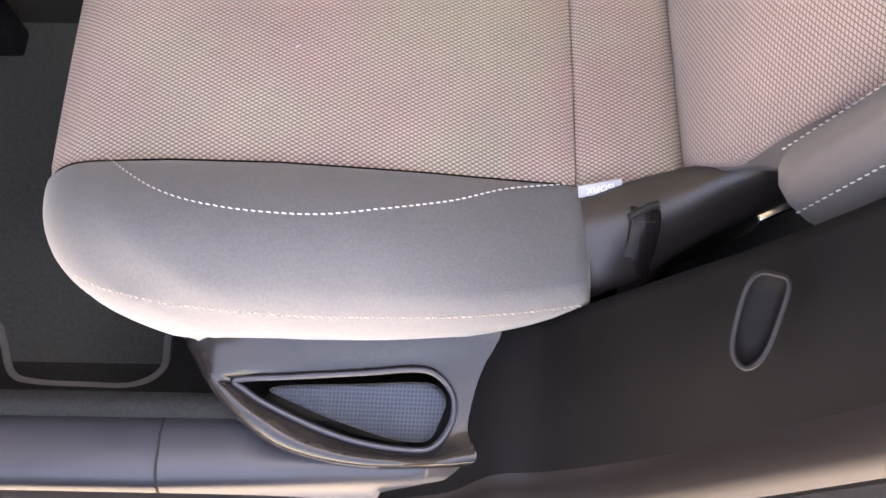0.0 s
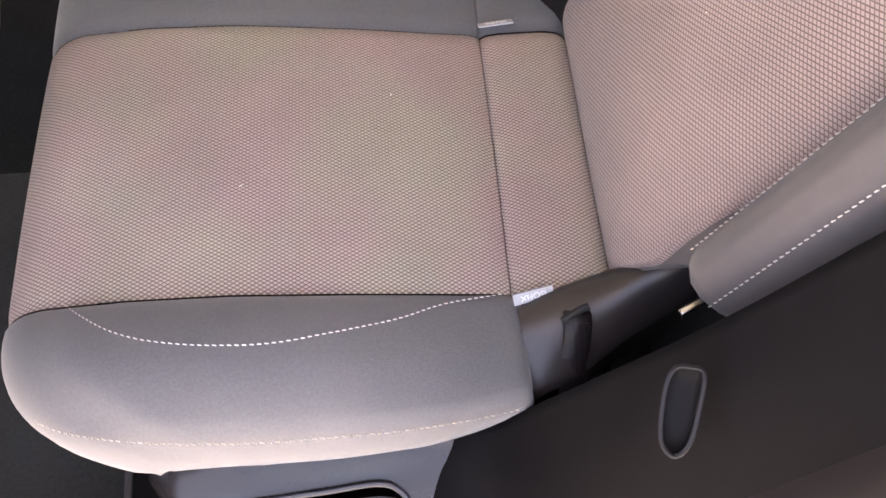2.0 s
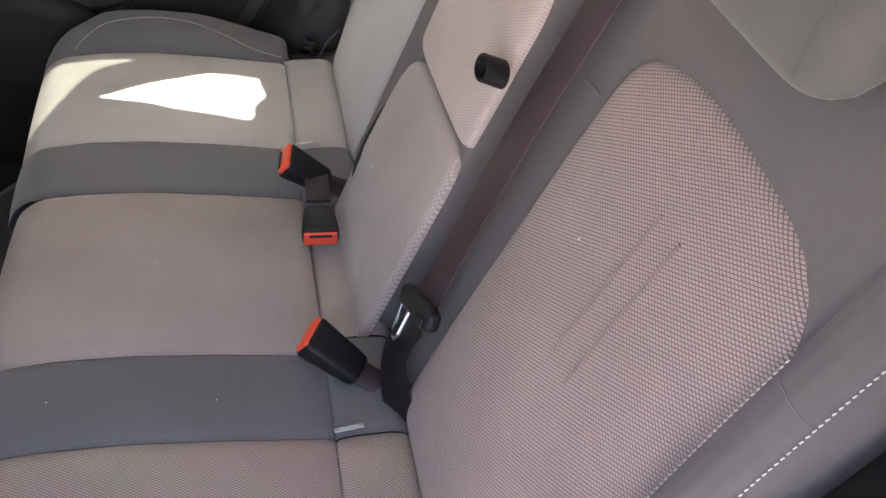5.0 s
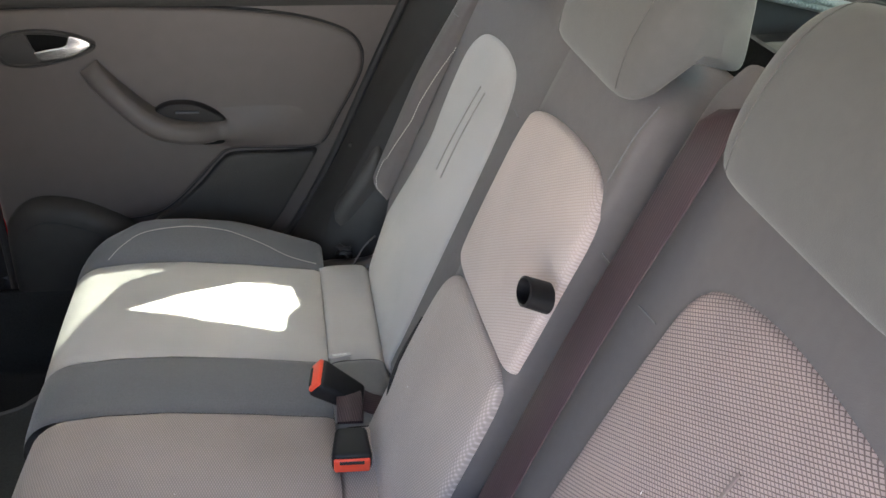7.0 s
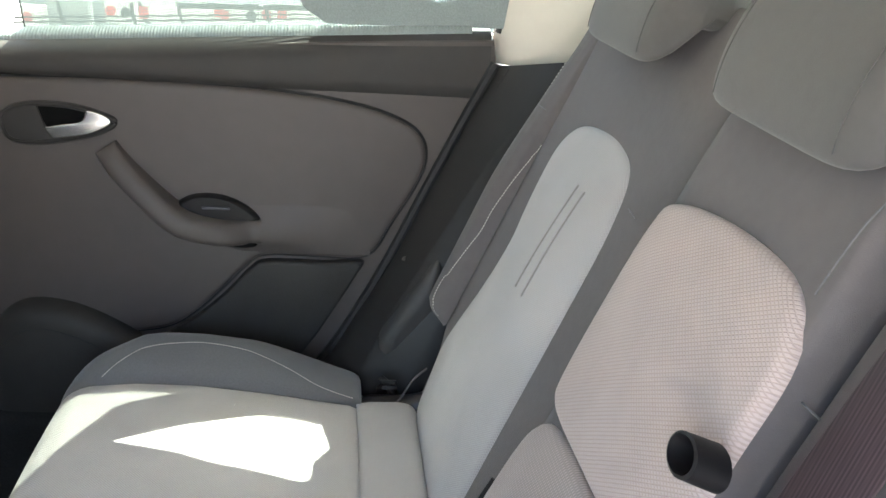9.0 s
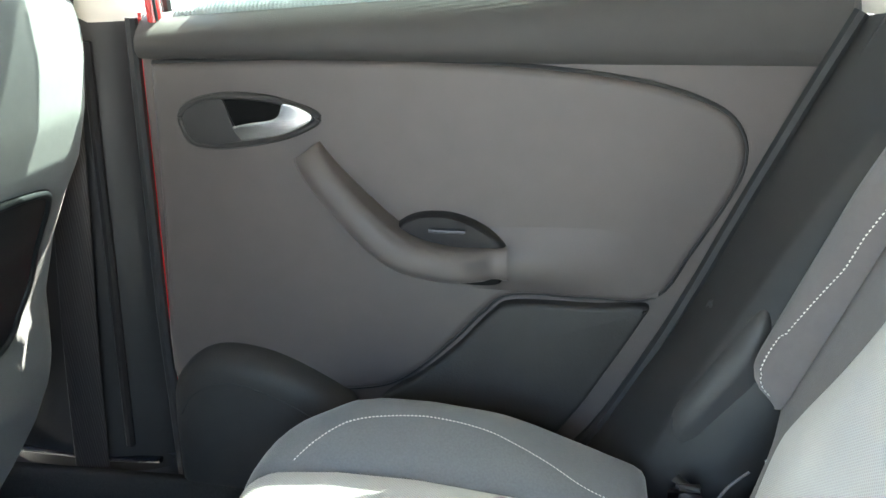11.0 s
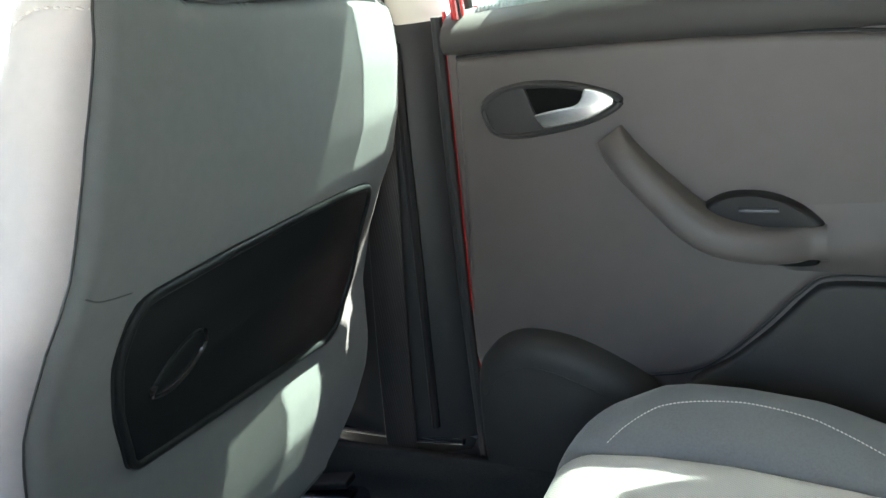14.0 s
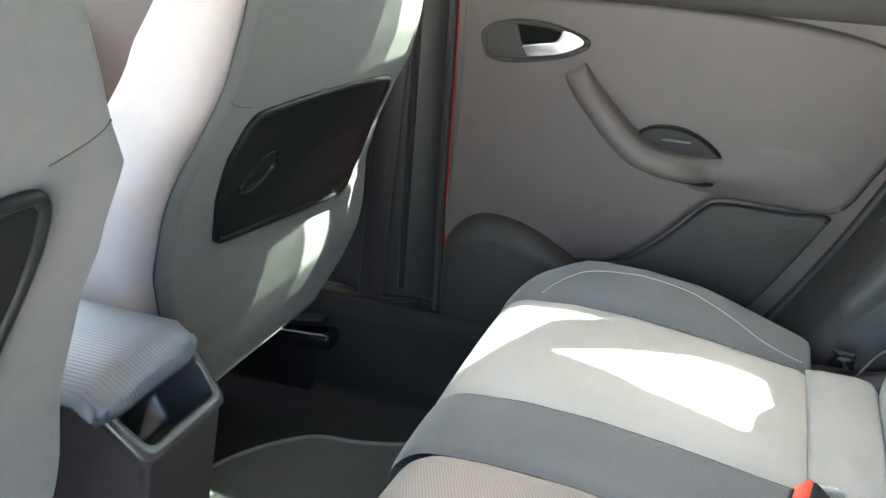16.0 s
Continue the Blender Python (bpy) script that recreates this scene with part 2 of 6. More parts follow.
GROUNDMAT = mat("pale_concrete", (0.42, 0.41, 0.39), 0.9, var=0.12, scale=3, big=0.4)
WHITEPAINT = mat("white_trailer_paint", (0.80, 0.78, 0.72), 0.5, var=0.05)
REDTAPE = mat("red_reflective_tape", (0.62, 0.07, 0.06), 0.4, var=0.04)
YELLOW = mat("yellow_paint", (0.75, 0.52, 0.03), 0.6, var=0.1)
STEELGREY = mat("grey_steel", (0.27, 0.28, 0.27), 0.6, var=0.15)
DUST = mat("lint", (0.75, 0.72, 0.7), 0.9)


# ---- building helpers ----
def shade(me):
    me.polygons.foreach_set("use_smooth", [True] * len(me.polygons))


def link(name, me, material, parent=None, label=""):
    me.materials.append(material)
    ob = new(name, me)
    if parent:
        ob.parent = parent
    return tagged(ob, label)


def part(name, bm, material, parent=None, label="", flat=False):
    bmesh.ops.recalc_face_normals(bm, faces=bm.faces)
    me = bpy.data.meshes.new(name)
    bm.to_mesh(me)
    bm.free()
    if not flat:
        shade(me)
        me.set_sharp_from_angle(angle=radians(42))
    return link(name, me, material, parent, label)


def empty(name, label, category, kind="", group="", at=(0, 0, 0)):
    ob = new(name)
    ob.location = at
    ob.empty_display_size = 0.05
    return tagged(ob, label, category, group, kind)


def spline(points, n=8, closed=False):
    """A smooth curve through the points, n steps between neighbours."""
    p = [np.array(q, float) for q in points]
    out, m = [], len(p)
    for i in range(m if closed else m - 1):
        a, b, c, d = (p[(i + k) % m] if closed else p[min(max(i + k, 0), m - 1)] for k in (-1, 0, 1, 2))
        for j in range(n):
            t = j / n
            out.append(0.5 * (2 * b + (c - a) * t + (2 * a - 5 * b + 4 * c - d) * t * t + (3 * b - a - 3 * c + d) * t ** 3))
    if not closed:
        out.append(p[-1])
    return out


def sheet(name, rows, material, parent=None, label="", wrap=False, uvs=None, thick=0.0, flip=False):
    """A surface through rows of points, with a UV map in metres along its rows and columns."""
    rows = [[Vector(p) for p in r] for r in rows]
    nr, nc = len(rows), len(rows[0])
    verts = [p for r in rows for p in r]
    faces = []
    for i in range(nr - 1):
        for j in range(nc if wrap else nc - 1):
            k = (j + 1) % nc
            f = (i * nc + j, i * nc + k, (i + 1) * nc + k, (i + 1) * nc + j)
            faces.append(f[::-1] if flip else f)
    me = bpy.data.meshes.new(name)
    me.from_pydata(verts, [], faces)
    mid = rows[nr // 2]
    us = np.concatenate([[0], np.cumsum([(mid[j + 1] - mid[j]).length for j in range(nc - 1)])])
    col = [r[nc // 2] for r in rows]
    vs = np.concatenate([[0], np.cumsum([(col[i + 1] - col[i]).length for i in range(nr - 1)])])
    layer = me.uv_layers.new(name="UVMap")
    for loop in me.loops:
        i, j = divmod(loop.vertex_index, nc)
        layer.data[loop.index].uv = (us[j], vs[i]) if uvs is None else uvs(i, j)
    me.update()
    shade(me)
    ob = link(name, me, material, parent, label)
    if thick:
        s = ob.modifiers.new("thickness", "SOLIDIFY")
        s.thickness, s.offset = thick, -1
    return ob


def tube(name, path, radius, material, parent=None, label="", sides=8, closed=False, squash=1.0):
    """A round bead along a path."""
    p = [Vector(q) for q in path]
    m = len(p)
    bm = bmesh.new()
    rings = []
    for i in range(m):
        a = p[(i - 1) % m] if closed or i else p[0]
        b = p[(i + 1) % m] if closed or i < m - 1 else p[-1]
        d = (b - a).normalized()
        side = d.cross(Vector((0.13, 0.21, 0.97))).normalized()
        up = side.cross(d)
        rings.append([bm.verts.new(p[i] + (side * math.cos(w) + up * math.sin(w) * squash) * radius) for w in (2 * math.pi * k / sides for k in range(sides))])
    for i in range(m if closed else m - 1):
        a, b = rings[i], rings[(i + 1) % m]
        for k in range(sides):
            bm.faces.new((a[k], a[(k + 1) % sides], b[(k + 1) % sides], b[k]))
    if not closed:
        bm.faces.new(rings[0][::-1])
        bm.faces.new(rings[-1])
    return part(name, bm, material, parent, label)


def stitches(name, path, parent, normal, pitch=0.0052, long=0.0038, wide=0.0010, material=None, label="pale decorative stitching"):
    """A row of short raised threads along a path."""
    p = [Vector(q) for q in path]
    bm = bmesh.new()
    d, nxt = 0.0, 0.0
    for a, b in zip(p, p[1:]):
        length = (b - a).length
        while nxt <= d + length and length > 1e-9:
            c = a + (b - a) * ((nxt - d) / length)
            t = (b - a).normalized()
            n = Vector(normal(c)).normalized() if callable(normal) else Vector(normal).normalized()
            s = t.cross(n).normalized()
            t = (t + s * 0.12).normalized()
            lo = [bm.verts.new(c + t * u * long / 2 + s * v * wide / 2) for u, v in ((-1, 0), (-0.6, -1), (0.6, -1), (1, 0), (0.6, 1), (-0.6, 1))]
            hi = [bm.verts.new(c + t * u * long / 2 + n * 0.0013) for u in (-0.45, 0.45)]
            for f in ((0, 1, hi[0]), (1, 2, hi[1], hi[0]), (2, 3, hi[1]), (3, 4, hi[1]), (4, 5, hi[0], hi[1]), (5, 0, hi[0])):
                bm.faces.new([lo[v] if isinstance(v, int) else v for v in f])
            nxt += pitch
        d += length
    return tagged(part(name, bm, material or THREAD, parent, label), kind="stuff")


def pillow(name, outline, place, height, material, parent=None, label="", edge=0.012, rings=10, skirt=0.02, flat=0.85, dome=0.0, uv=None):
    """A padded or moulded piece over a closed outline. place(a, b, h) lays it into the world; it rises to height within edge of its rim."""
    o = [np.array(q, float) for q in outline]
    c = sum(o) / len(o)
    size = np.mean([np.linalg.norm(q - c) for q in o])
    rs = [1 - edge / size * k for k in (0, 0.08, 0.25, 0.55, 1.0)]
    hs = [0, 0.38, 0.68, 0.92, 1.0]
    levels = [(1.0, -skirt)] + [(r, height * h) for r, h in zip(rs, hs)]
    for k in range(1, rings + 1):
        r = rs[-1] * (1 - k / rings) if k < rings else 0.0
        levels.append((r, height + dome * (1 - (r / rs[-1]) ** 2)))
    bm = bmesh.new()
    layer = bm.loops.layers.uv.new("UVMap")
    flatp = {}
    prev = None
    for r, h in levels:
        if r == 0.0:
            v = bm.verts.new(place(c[0], c[1], h))
            flatp[v] = c
            for k in range(len(o)):
                bm.faces.new((prev[k], prev[(k + 1) % len(o)], v))
            break
        ring = []
        for q in o:
            w = c + (q - c) * r
            v = bm.verts.new(place(w[0], w[1], h))
            flatp[v] = w
            ring.append(v)
        if prev:
            for k in range(len(o)):
                bm.faces.new((prev[k], prev[(k + 1) % len(o)], ring[(k + 1) % len(o)], ring[k]))
        prev = ring
    for f in bm.faces:
        for lp in f.loops:
            w = flatp[lp.vert]
            lp[layer].uv = (w[0], w[1])
    return part(name, bm, material, parent, label)


def rbox(name, size, radius, material, parent=None, label="", m=None, seg=3, taper=None):
    """A box with rounded edges, its centre at m."""
    bm = bmesh.new()
    bmesh.ops.create_cube(bm, size=1.0)
    for v in bm.verts:
        v.co = Vector((v.co.x * size[0], v.co.y * size[1], v.co.z * size[2]))
        if taper:
            v.co = taper(v.co)
    bmesh.ops.bevel(bm, geom=list(bm.edges), offset=radius, segments=seg, profile=0.5, affect="EDGES")
    if m is not None:
        bm.transform(m)
    return part(name, bm, material, parent, label)


def puff(name, size, m, material, parent=None, label="", p=3.2, q=2.6, nu=40, nv=26, warp=None):
    """A soft cushion: a superellipsoid, its centre at m."""
    rows = []
    def sp(w, e):
        return math.copysign(abs(w) ** (2 / e), w)
    for i in range(nv + 1):
        a = -math.pi / 2 + math.pi * i / nv
        row = []
        for j in range(nu):
            b = 2 * math.pi * j / nu
            v = Vector((size[0] / 2 * sp(math.cos(a), q) * sp(math.cos(b), p), size[1] / 2 * sp(math.cos(a), q) * sp(math.sin(b), p), size[2] / 2 * sp(math.sin(a), q)))
            row.append(m @ (warp(v) if warp else v))
        rows.append(row)
    return sheet(name, rows, material, parent, label, wrap=True)


def strap(name, path, normals, width, material, parent=None, label="", thick=0.0016, side=None):
    """Flat webbing along a path; side gives the way across it at each point."""
    rows = []
    for i, q in enumerate(path):
        a, b = Vector(path[max(i - 1, 0)]), Vector(path[min(i + 1, len(path) - 1)])
        n = Vector(normals[i]) if isinstance(normals, list) else Vector(normals)
        s = (b - a).cross(n).normalized()
        n = s.cross(b - a).normalized()
        c = Vector(q)
        prof = [(-0.5, 0), (-0.47, 1), (-0.16, 0.75), (-0.13, 1), (0.13, 1), (0.16, 0.75), (0.47, 1), (0.5, 0), (0.47, -1), (-0.47, -1)]
        rows.append([c + s * u * width + n * v * thick / 2 for u, v in prof])
    return sheet(name, rows, material, parent, label, wrap=True)


def mirror(ps, c=1.12):
    return [(x, c - y, z) for x, y, z in ps]


def text(name, body, size, m, material, parent):
    cu = bpy.data.curves.new(name, "FONT")
    cu.body, cu.size, cu.extrude = body, size, 0.0002
    cu.align_x, cu.align_y = "CENTER", "CENTER"
    ob = new(name, cu)
    ob.matrix_basis = m
    cu.materials.append(material)
    if parent:
        ob.parent = parent
    return ob


# ---- structure: ground, floor, roof, pillars ----
YC = 0.56


def setting(ob, label, category):
    return tagged(ob, label, category, kind="structure")


bm = bmesh.new()
bmesh.ops.create_grid(bm, x_segments=8, y_segments=8, size=400)
bmesh.ops.translate(bm, verts=bm.verts, vec=(0, 0, -0.36))
setting(part("ground", bm, GROUNDMAT), "pale sunlit concrete yard around the car", "ground")

# footwell floor with a raised tunnel along the middle
rows = []
for i in range(25):
    x = -1.75 + i * 0.1
    row = []
    for y, z in spline([(-0.155, 0.19), (-0.14, 0.06), (-0.12, 0.0), (0.15, -0.01), (0.40, 0.0), (0.48, 0.07), (0.56, 0.10), (0.64, 0.07), (0.72, 0.0), (0.97, -0.01), (1.24, 0.0), (1.26, 0.06), (1.275, 0.19)], 3):
        row.append((x, y, z))
    rows.append(row)
setting(sheet("floor", rows, CARPET, thick=0.02), "black carpeted footwell floor with a low tunnel", "floor")

rows = []
for i in range(33):
    x = -1.55 + i * 0.1
    lift = 0.0 if x > -0.4 else -0.10 * ((x + 0.4) / 1.15) ** 2
    rows.append([(x, y, z + lift) for y, z in spline([(-0.10, 1.16), (-0.07, 1.18), (0.05, 1.215), (0.3, 1.235), (0.56, 1.24), (0.82, 1.235), (1.07, 1.215), (1.19, 1.18), (1.22, 1.16)], 4)])
setting(sheet("ceiling", rows, HEADLINER, thick=0.03, flip=True), "beige woven headliner over the cabin", "ceiling")


# ---- rear bench cushion ----
def top(x):
    """Height of the cushion's top along the car."""
    px = [-0.41, -0.36, -0.30, -0.22, -0.12, -0.03, 0.0, 0.02, 0.06, 0.10, 0.14]
    pz = [0.318, 0.327, 0.332, 0.330, 0.318, 0.304, 0.300, 0.303, 0.303, 0.296, 0.28]
    return float(np.interp(x, px, pz))


def column(y, drop=0.0, xf=-0.405, xr=-0.0005, rf=0.055, base=0.15, n=36, arch=0.0, rear=True, lean=0.02):
    """A strip of the cushion from the bottom of its nose over the top to its rear edge."""
    pts = []
    zt = top(xf + rf) - drop
    r = min(rf, max(zt - base, 0.001))
    for k in range(5):
        z = base + (zt - r - base) * k / 5
        pts.append((xf + lean * (1 - k / 5), y, z))
    for k in range(9):
        w = math.pi / 2 * k / 8
        pts.append((xf + r - r * math.cos(w), y, zt - r + r * math.sin(w)))
    for k in range(1, n + 1):
        x = xf + r + (xr - xf - r) * k / n
        e = min(1.0, (xr - x) / 0.012) if rear else 1.0
        dip = 0.0035 * (1 - math.sqrt(max(0.0, 1 - (1 - e) ** 2)))
        pts.append((x, y, max(base, top(x) - drop - dip + arch)))
    return pts


bench = empty("rear_bench", "three-seat rear bench in beige lattice cloth and dark grey twill", "car seat")
cushion = empty("seat_cushion", "", "")
cushion.parent = bench


def cushion_strip(name, y0, y1, material, label="", n=24, crown=0.004, parent=cushion, **kw):
    rows = []
    for v in range(n + 1):
        t = v / n
        y = y0 + 0.0004 + (y1 - y0 - 0.0008) * t
        e = min(t, 1 - t) * (y1 - y0)
        edge = 0.004 * max(0.0, 1 - e / 0.012) ** 2
        rows.append(column(y, drop=edge - crown * math.sin(math.pi * t), **kw))
    return sheet(name, rows, material, parent, label, uvs=None)


def rear_strip(name, y0, y1, material, label="", x0=0.0005, x1=0.087, n=16, parent=cushion):
    """The low band between the label seam and the backrest."""
    rows = []
    for v in range(n + 1):
        t = v / n
        y = y0 + 0.001 + (y1 - y0 - 0.002) * t
        e = min(t, 1 - t) * (y1 - y0)
        edge = 0.008 * max(0.0, 1 - e / 0.014) ** 2
        row = [(x0, y, 0.285 - edge)]
        for k in range(15):
            x = x0 + (x1 - x0) * k / 14
            d = 0.0035 * max(0.0, 1 - (x - x0) / 0.008) ** 2 + 0.013 * max(0.0, 1 - (x1 - x) / 0.016) ** 2.4
            row.append((x, y, top(x) - edge - d + 0.002))
        row += [(x1 + 0.002, y, top(x1) - edge - 0.024), (x1 + 0.004, y, 0.24)]
        rows.append(row)
    return sheet(name, rows, material, parent, label)


def bolster_cushion(far):
    """The outer grey wing of the cushion, rounded at its front corner."""
    rows = []
    ys = 0.012 if far else 0.005
    plan = [(v, 0.0, v) for v in np.linspace(0, 0.110, 16)]
    plan += [(0.110 + 0.022 * math.sin(w), 0.022 * (1 - math.cos(w)), 0.110 + 0.022 * math.sin(w)) for w in np.linspace(0.15, math.pi / 2, 8)]
    plan += [(0.132 - 0.014 * k / 5, 0.022 + 0.09 * k / 5, 0.132) for k in range(1, 6)]
    for v, drop, vt in plan:
        y = ys - v * (1.0 if far else 0.955)
        t = min(1.0, max(0.0, vt + 0.004) / 0.140)
        xf = -0.22 - 0.186 * (1 - t ** 2.2) ** (1 / 2.2)
        edge = 0.006 * max(0.0, 1 - v / 0.012) ** 2
        pts = column(y, drop + edge, xf=xf, xr=0.004, rf=max(0.010, 0.055 - 0.28 * v), base=0.15 + 0.092 * min(1.0, vt / 0.085), rear=True, lean=0.02 * (1 - t))
        crown = 0.030 * math.sin(math.pi * min(1, vt / 0.140)) ** 0.8
        pts = [(x, yy, z + crown * min(1.0, max(0.0, (z - 0.27) / 0.05)) * min(1.0, max(0.0, (x - xf) / 0.07)) * (1 - 0.75 * max(0.0, (x + 0.15) / 0.15) if x > -0.15 else 1.0)) for x, yy, z in pts]
        bowed = []
        for x, yy, z in pts:
            k = 1 - 0.25 * max(0.0, (x + 0.17) / 0.17) ** 2 if x > -0.17 else 1.0
            tuck = max(0.0, 0.29 - z) * 0.75 * min(1.0, max(0.0, v - 0.05) / 0.05) if drop < 0.023 else 0.02 * max(0.0, 0.29 - z) / 0.05
            tuck *= 0.3 + 0.7 * min(1.0, max(0.0, -x - 0.08) / 0.12)
            bowed.append((x + tuck * 0.5 * (x < -0.2), ys + (yy - ys) * k + tuck, z))
        x, yy, z = bowed[-1]
        bowed += [(x + 0.004, yy, z - 0.008), (x + 0.003, yy, max(0.15, z - 0.05)), (x, yy, 0.15)]
        rows.append(bowed)
    if far:
        rows = [mirror(r) for r in rows]
    return sheet("side_wing", rows, TWILL, cushion, "dark grey twill wing of the cushion", flip=far)


bolster_cushion(False)
bolster_cushion(True)
cushion_strip("seat_fabric", 0.005, 0.28, LATTICE, "beige lattice-pattern seat cloth", n=30)
cushion_strip("seat_fabric", 0.84, 1.108, PLAIN, "light grey seat cloth", n=30)
cushion_strip("inner_strip", 0.28, 0.405, TWILL, "dark grey twill strip")
cushion_strip("inner_strip", 0.715, 0.84, TWILL, "dark grey twill strip")
cushion_strip("middle_seat", 0.405, 0.715, RIBBED, "grey ribbed cloth of the middle seat", n=34, crown=0.012, xf=-0.395, rf=0.06)
rear_strip("rear_band", 0.0, 0.28, LATTICE)
rear_strip("rear_band", 0.84, 1.12, PLAIN)
rear_strip("rear_band", 0.28, 0.4295, TWILL)
rear_strip("rear_band", 0.6905, 0.84, TWILL)
rear_strip("rear_band", 0.43, 0.69, RIBBED)

# ---- rear bench backrest ----
LEAN = Vector((0.371, 0, 0.928))
FACE = Vector((-0.928, 0, 0.371))
FOOT = Vector((0.088, 0, 0.30))


def back(y, s, h=0.0):
    """A point of the backrest: y across, s up along it, h out of it towards the sitter."""
    return FOOT + Vector((0, y, 0)) + LEAN * s + FACE * h


backrest = empty("backrest", "", "")
backrest.parent = bench


def panel(name, outline, height, material, label="", n=6, parent=backrest, lift=0.0, tuck=0.0, **kw):
    """A padded panel of the backrest; tuck rolls its lower edge back into the crease."""
    return pillow(name, spline(outline, n, True), lambda a, b, h: back(a, b, h + lift - tuck * max(0.0, 1 - (b + 0.02) / 0.045) ** 2), height, material, parent, label, **kw)


# padded base shells of the two outer backrests and the middle one
def shell(inner, outer, m):
    pts = [(outer + 0.086 * m, 0.042), (outer + 0.070 * m, 0.080), (outer + 0.034 * m, 0.122), (outer, 0.20), (outer, 0.42), (outer + 0.02 * m, 0.57), (outer + 0.06 * m, 0.612), (outer + 0.2 * m, 0.635), (inner - 0.07 * m, 0.645), (inner - 0.015 * m, 0.622), (inner, 0.54), (inner, 0.25), (inner - 0.005 * m, 0.05), (inner - 0.04 * m, -0.03), (outer + 0.25 * m, -0.04), (outer + 0.15 * m, -0.03), (outer + 0.105 * m, -0.012)]
    return panel("outer_shell", pts, 0.006, BOLSTER, "grey cloth shell of the backrest", edge=0.05, skirt=0.11, tuck=0.016)


shell(0.425, -0.088, 1)
shell(0.695, 1.208, -1)
panel("middle_shell", [(0.432, 0.05), (0.434, 0.3), (0.436, 0.53), (0.450, 0.580), (0.50, 0.602), (0.56, 0.606), (0.62, 0.602), (0.67, 0.580), (0.684, 0.53), (0.686, 0.3), (0.688, 0.05), (0.65, -0.03), (0.56, -0.04), (0.47, -0.03)], 0.030, BOLSTER, "grey cloth shell of the middle backrest", edge=0.02, skirt=0.09)
NEAR_PANEL = panel("lattice_panel", [(0.0185, -0.010), (0.0165, -0.005), (0.0055, 0.027), (-0.0045, 0.052), (-0.0075, 0.069), (-0.0095, 0.10), (-0.014, 0.14), (-0.024, 0.20), (-0.033, 0.37), (-0.027, 0.45), (0.02, 0.500), (0.14, 0.516), (0.23, 0.511), (0.286, 0.484), (0.301, 0.41), (0.308, 0.30), (0.316, 0.15), (0.318, 0.05), (0.312, 0.01), (0.296, -0.012), (0.22, -0.016), (0.15, -0.017), (0.08, -0.015), (0.03, -0.012), (0.020, -0.011)], 0.011, SHADEDLATTICE, "beige lattice-pattern cloth panel", edge=0.012, dome=0.014, n=5, skirt=0.003, tuck=0.014)
FAR_PANEL = panel("plain_panel", [(1.090, 0.03), (1.112, 0.09), (1.106, 0.13), (1.082, 0.20), (1.067, 0.27), (1.068, 0.33), (1.082, 0.39), (1.076, 0.43), (1.045, 0.460), (0.98, 0.474), (0.90, 0.476), (0.84, 0.458), (0.815, 0.40), (0.808, 0.30), (0.803, 0.15), (0.802, 0.03), (0.83, -0.02), (0.97, -0.025), (1.07, -0.018)], 0.011, PLAIN, "light grey cloth panel", edge=0.012, dome=0.016, tuck=0.014)
panel("middle_panel", [(0.684, 0.285), (0.688, 0.36), (0.684, 0.45), (0.66, 0.477), (0.56, 0.492), (0.47, 0.487), (0.436, 0.45), (0.432, 0.38), (0.432, 0.30), (0.440, 0.274), (0.50, 0.268), (0.58, 0.265), (0.64, 0.264), (0.672, 0.268)], 0.008, FINELATTICE, "beige lattice-pattern cloth panel", edge=0.012, dome=0.008, lift=0.031, skirt=0.004)
panel("middle_panel", [(0.64, 0.258), (0.68, 0.235), (0.694, 0.17), (0.698, 0.06), (0.697, -0.01), (0.688, -0.030), (0.63, -0.034), (0.56, -0.035), (0.49, -0.034), (0.436, -0.030), (0.429, -0.01), (0.428, 0.06), (0.429, 0.16), (0.434, 0.24), (0.46, 0.262), (0.55, 0.262)], 0.010, RIBBED, "grey ribbed cloth panel", edge=0.016, dome=0.014, lift=0.031, skirt=0.004)


def wing_at(w, s, end=1.0, q=1.0):
    """A point across the outer bolster: w 0 at its inner seam, 1 at its back edge."""
    prof = [(-0.024, 0.008), (-0.030, 0.024), (-0.042, 0.036), (-0.058, 0.041), (-0.072, 0.037), (-0.084, 0.024), (-0.093, 0.004), (-0.096, -0.03), (-0.094, -0.07)]
    k = w * (len(prof) - 1)
    i = min(int(k), len(prof) - 2)
    t = k - i
    y, h = (prof[i][j] * (1 - t) + prof[i + 1][j] * t for j in (0, 1))
    y = -0.052 + (y + 0.052) * (0.10 + 0.90 * q)
    return back(y, s, 0.004 + (h - 0.004) * end if h > 0.004 else h)


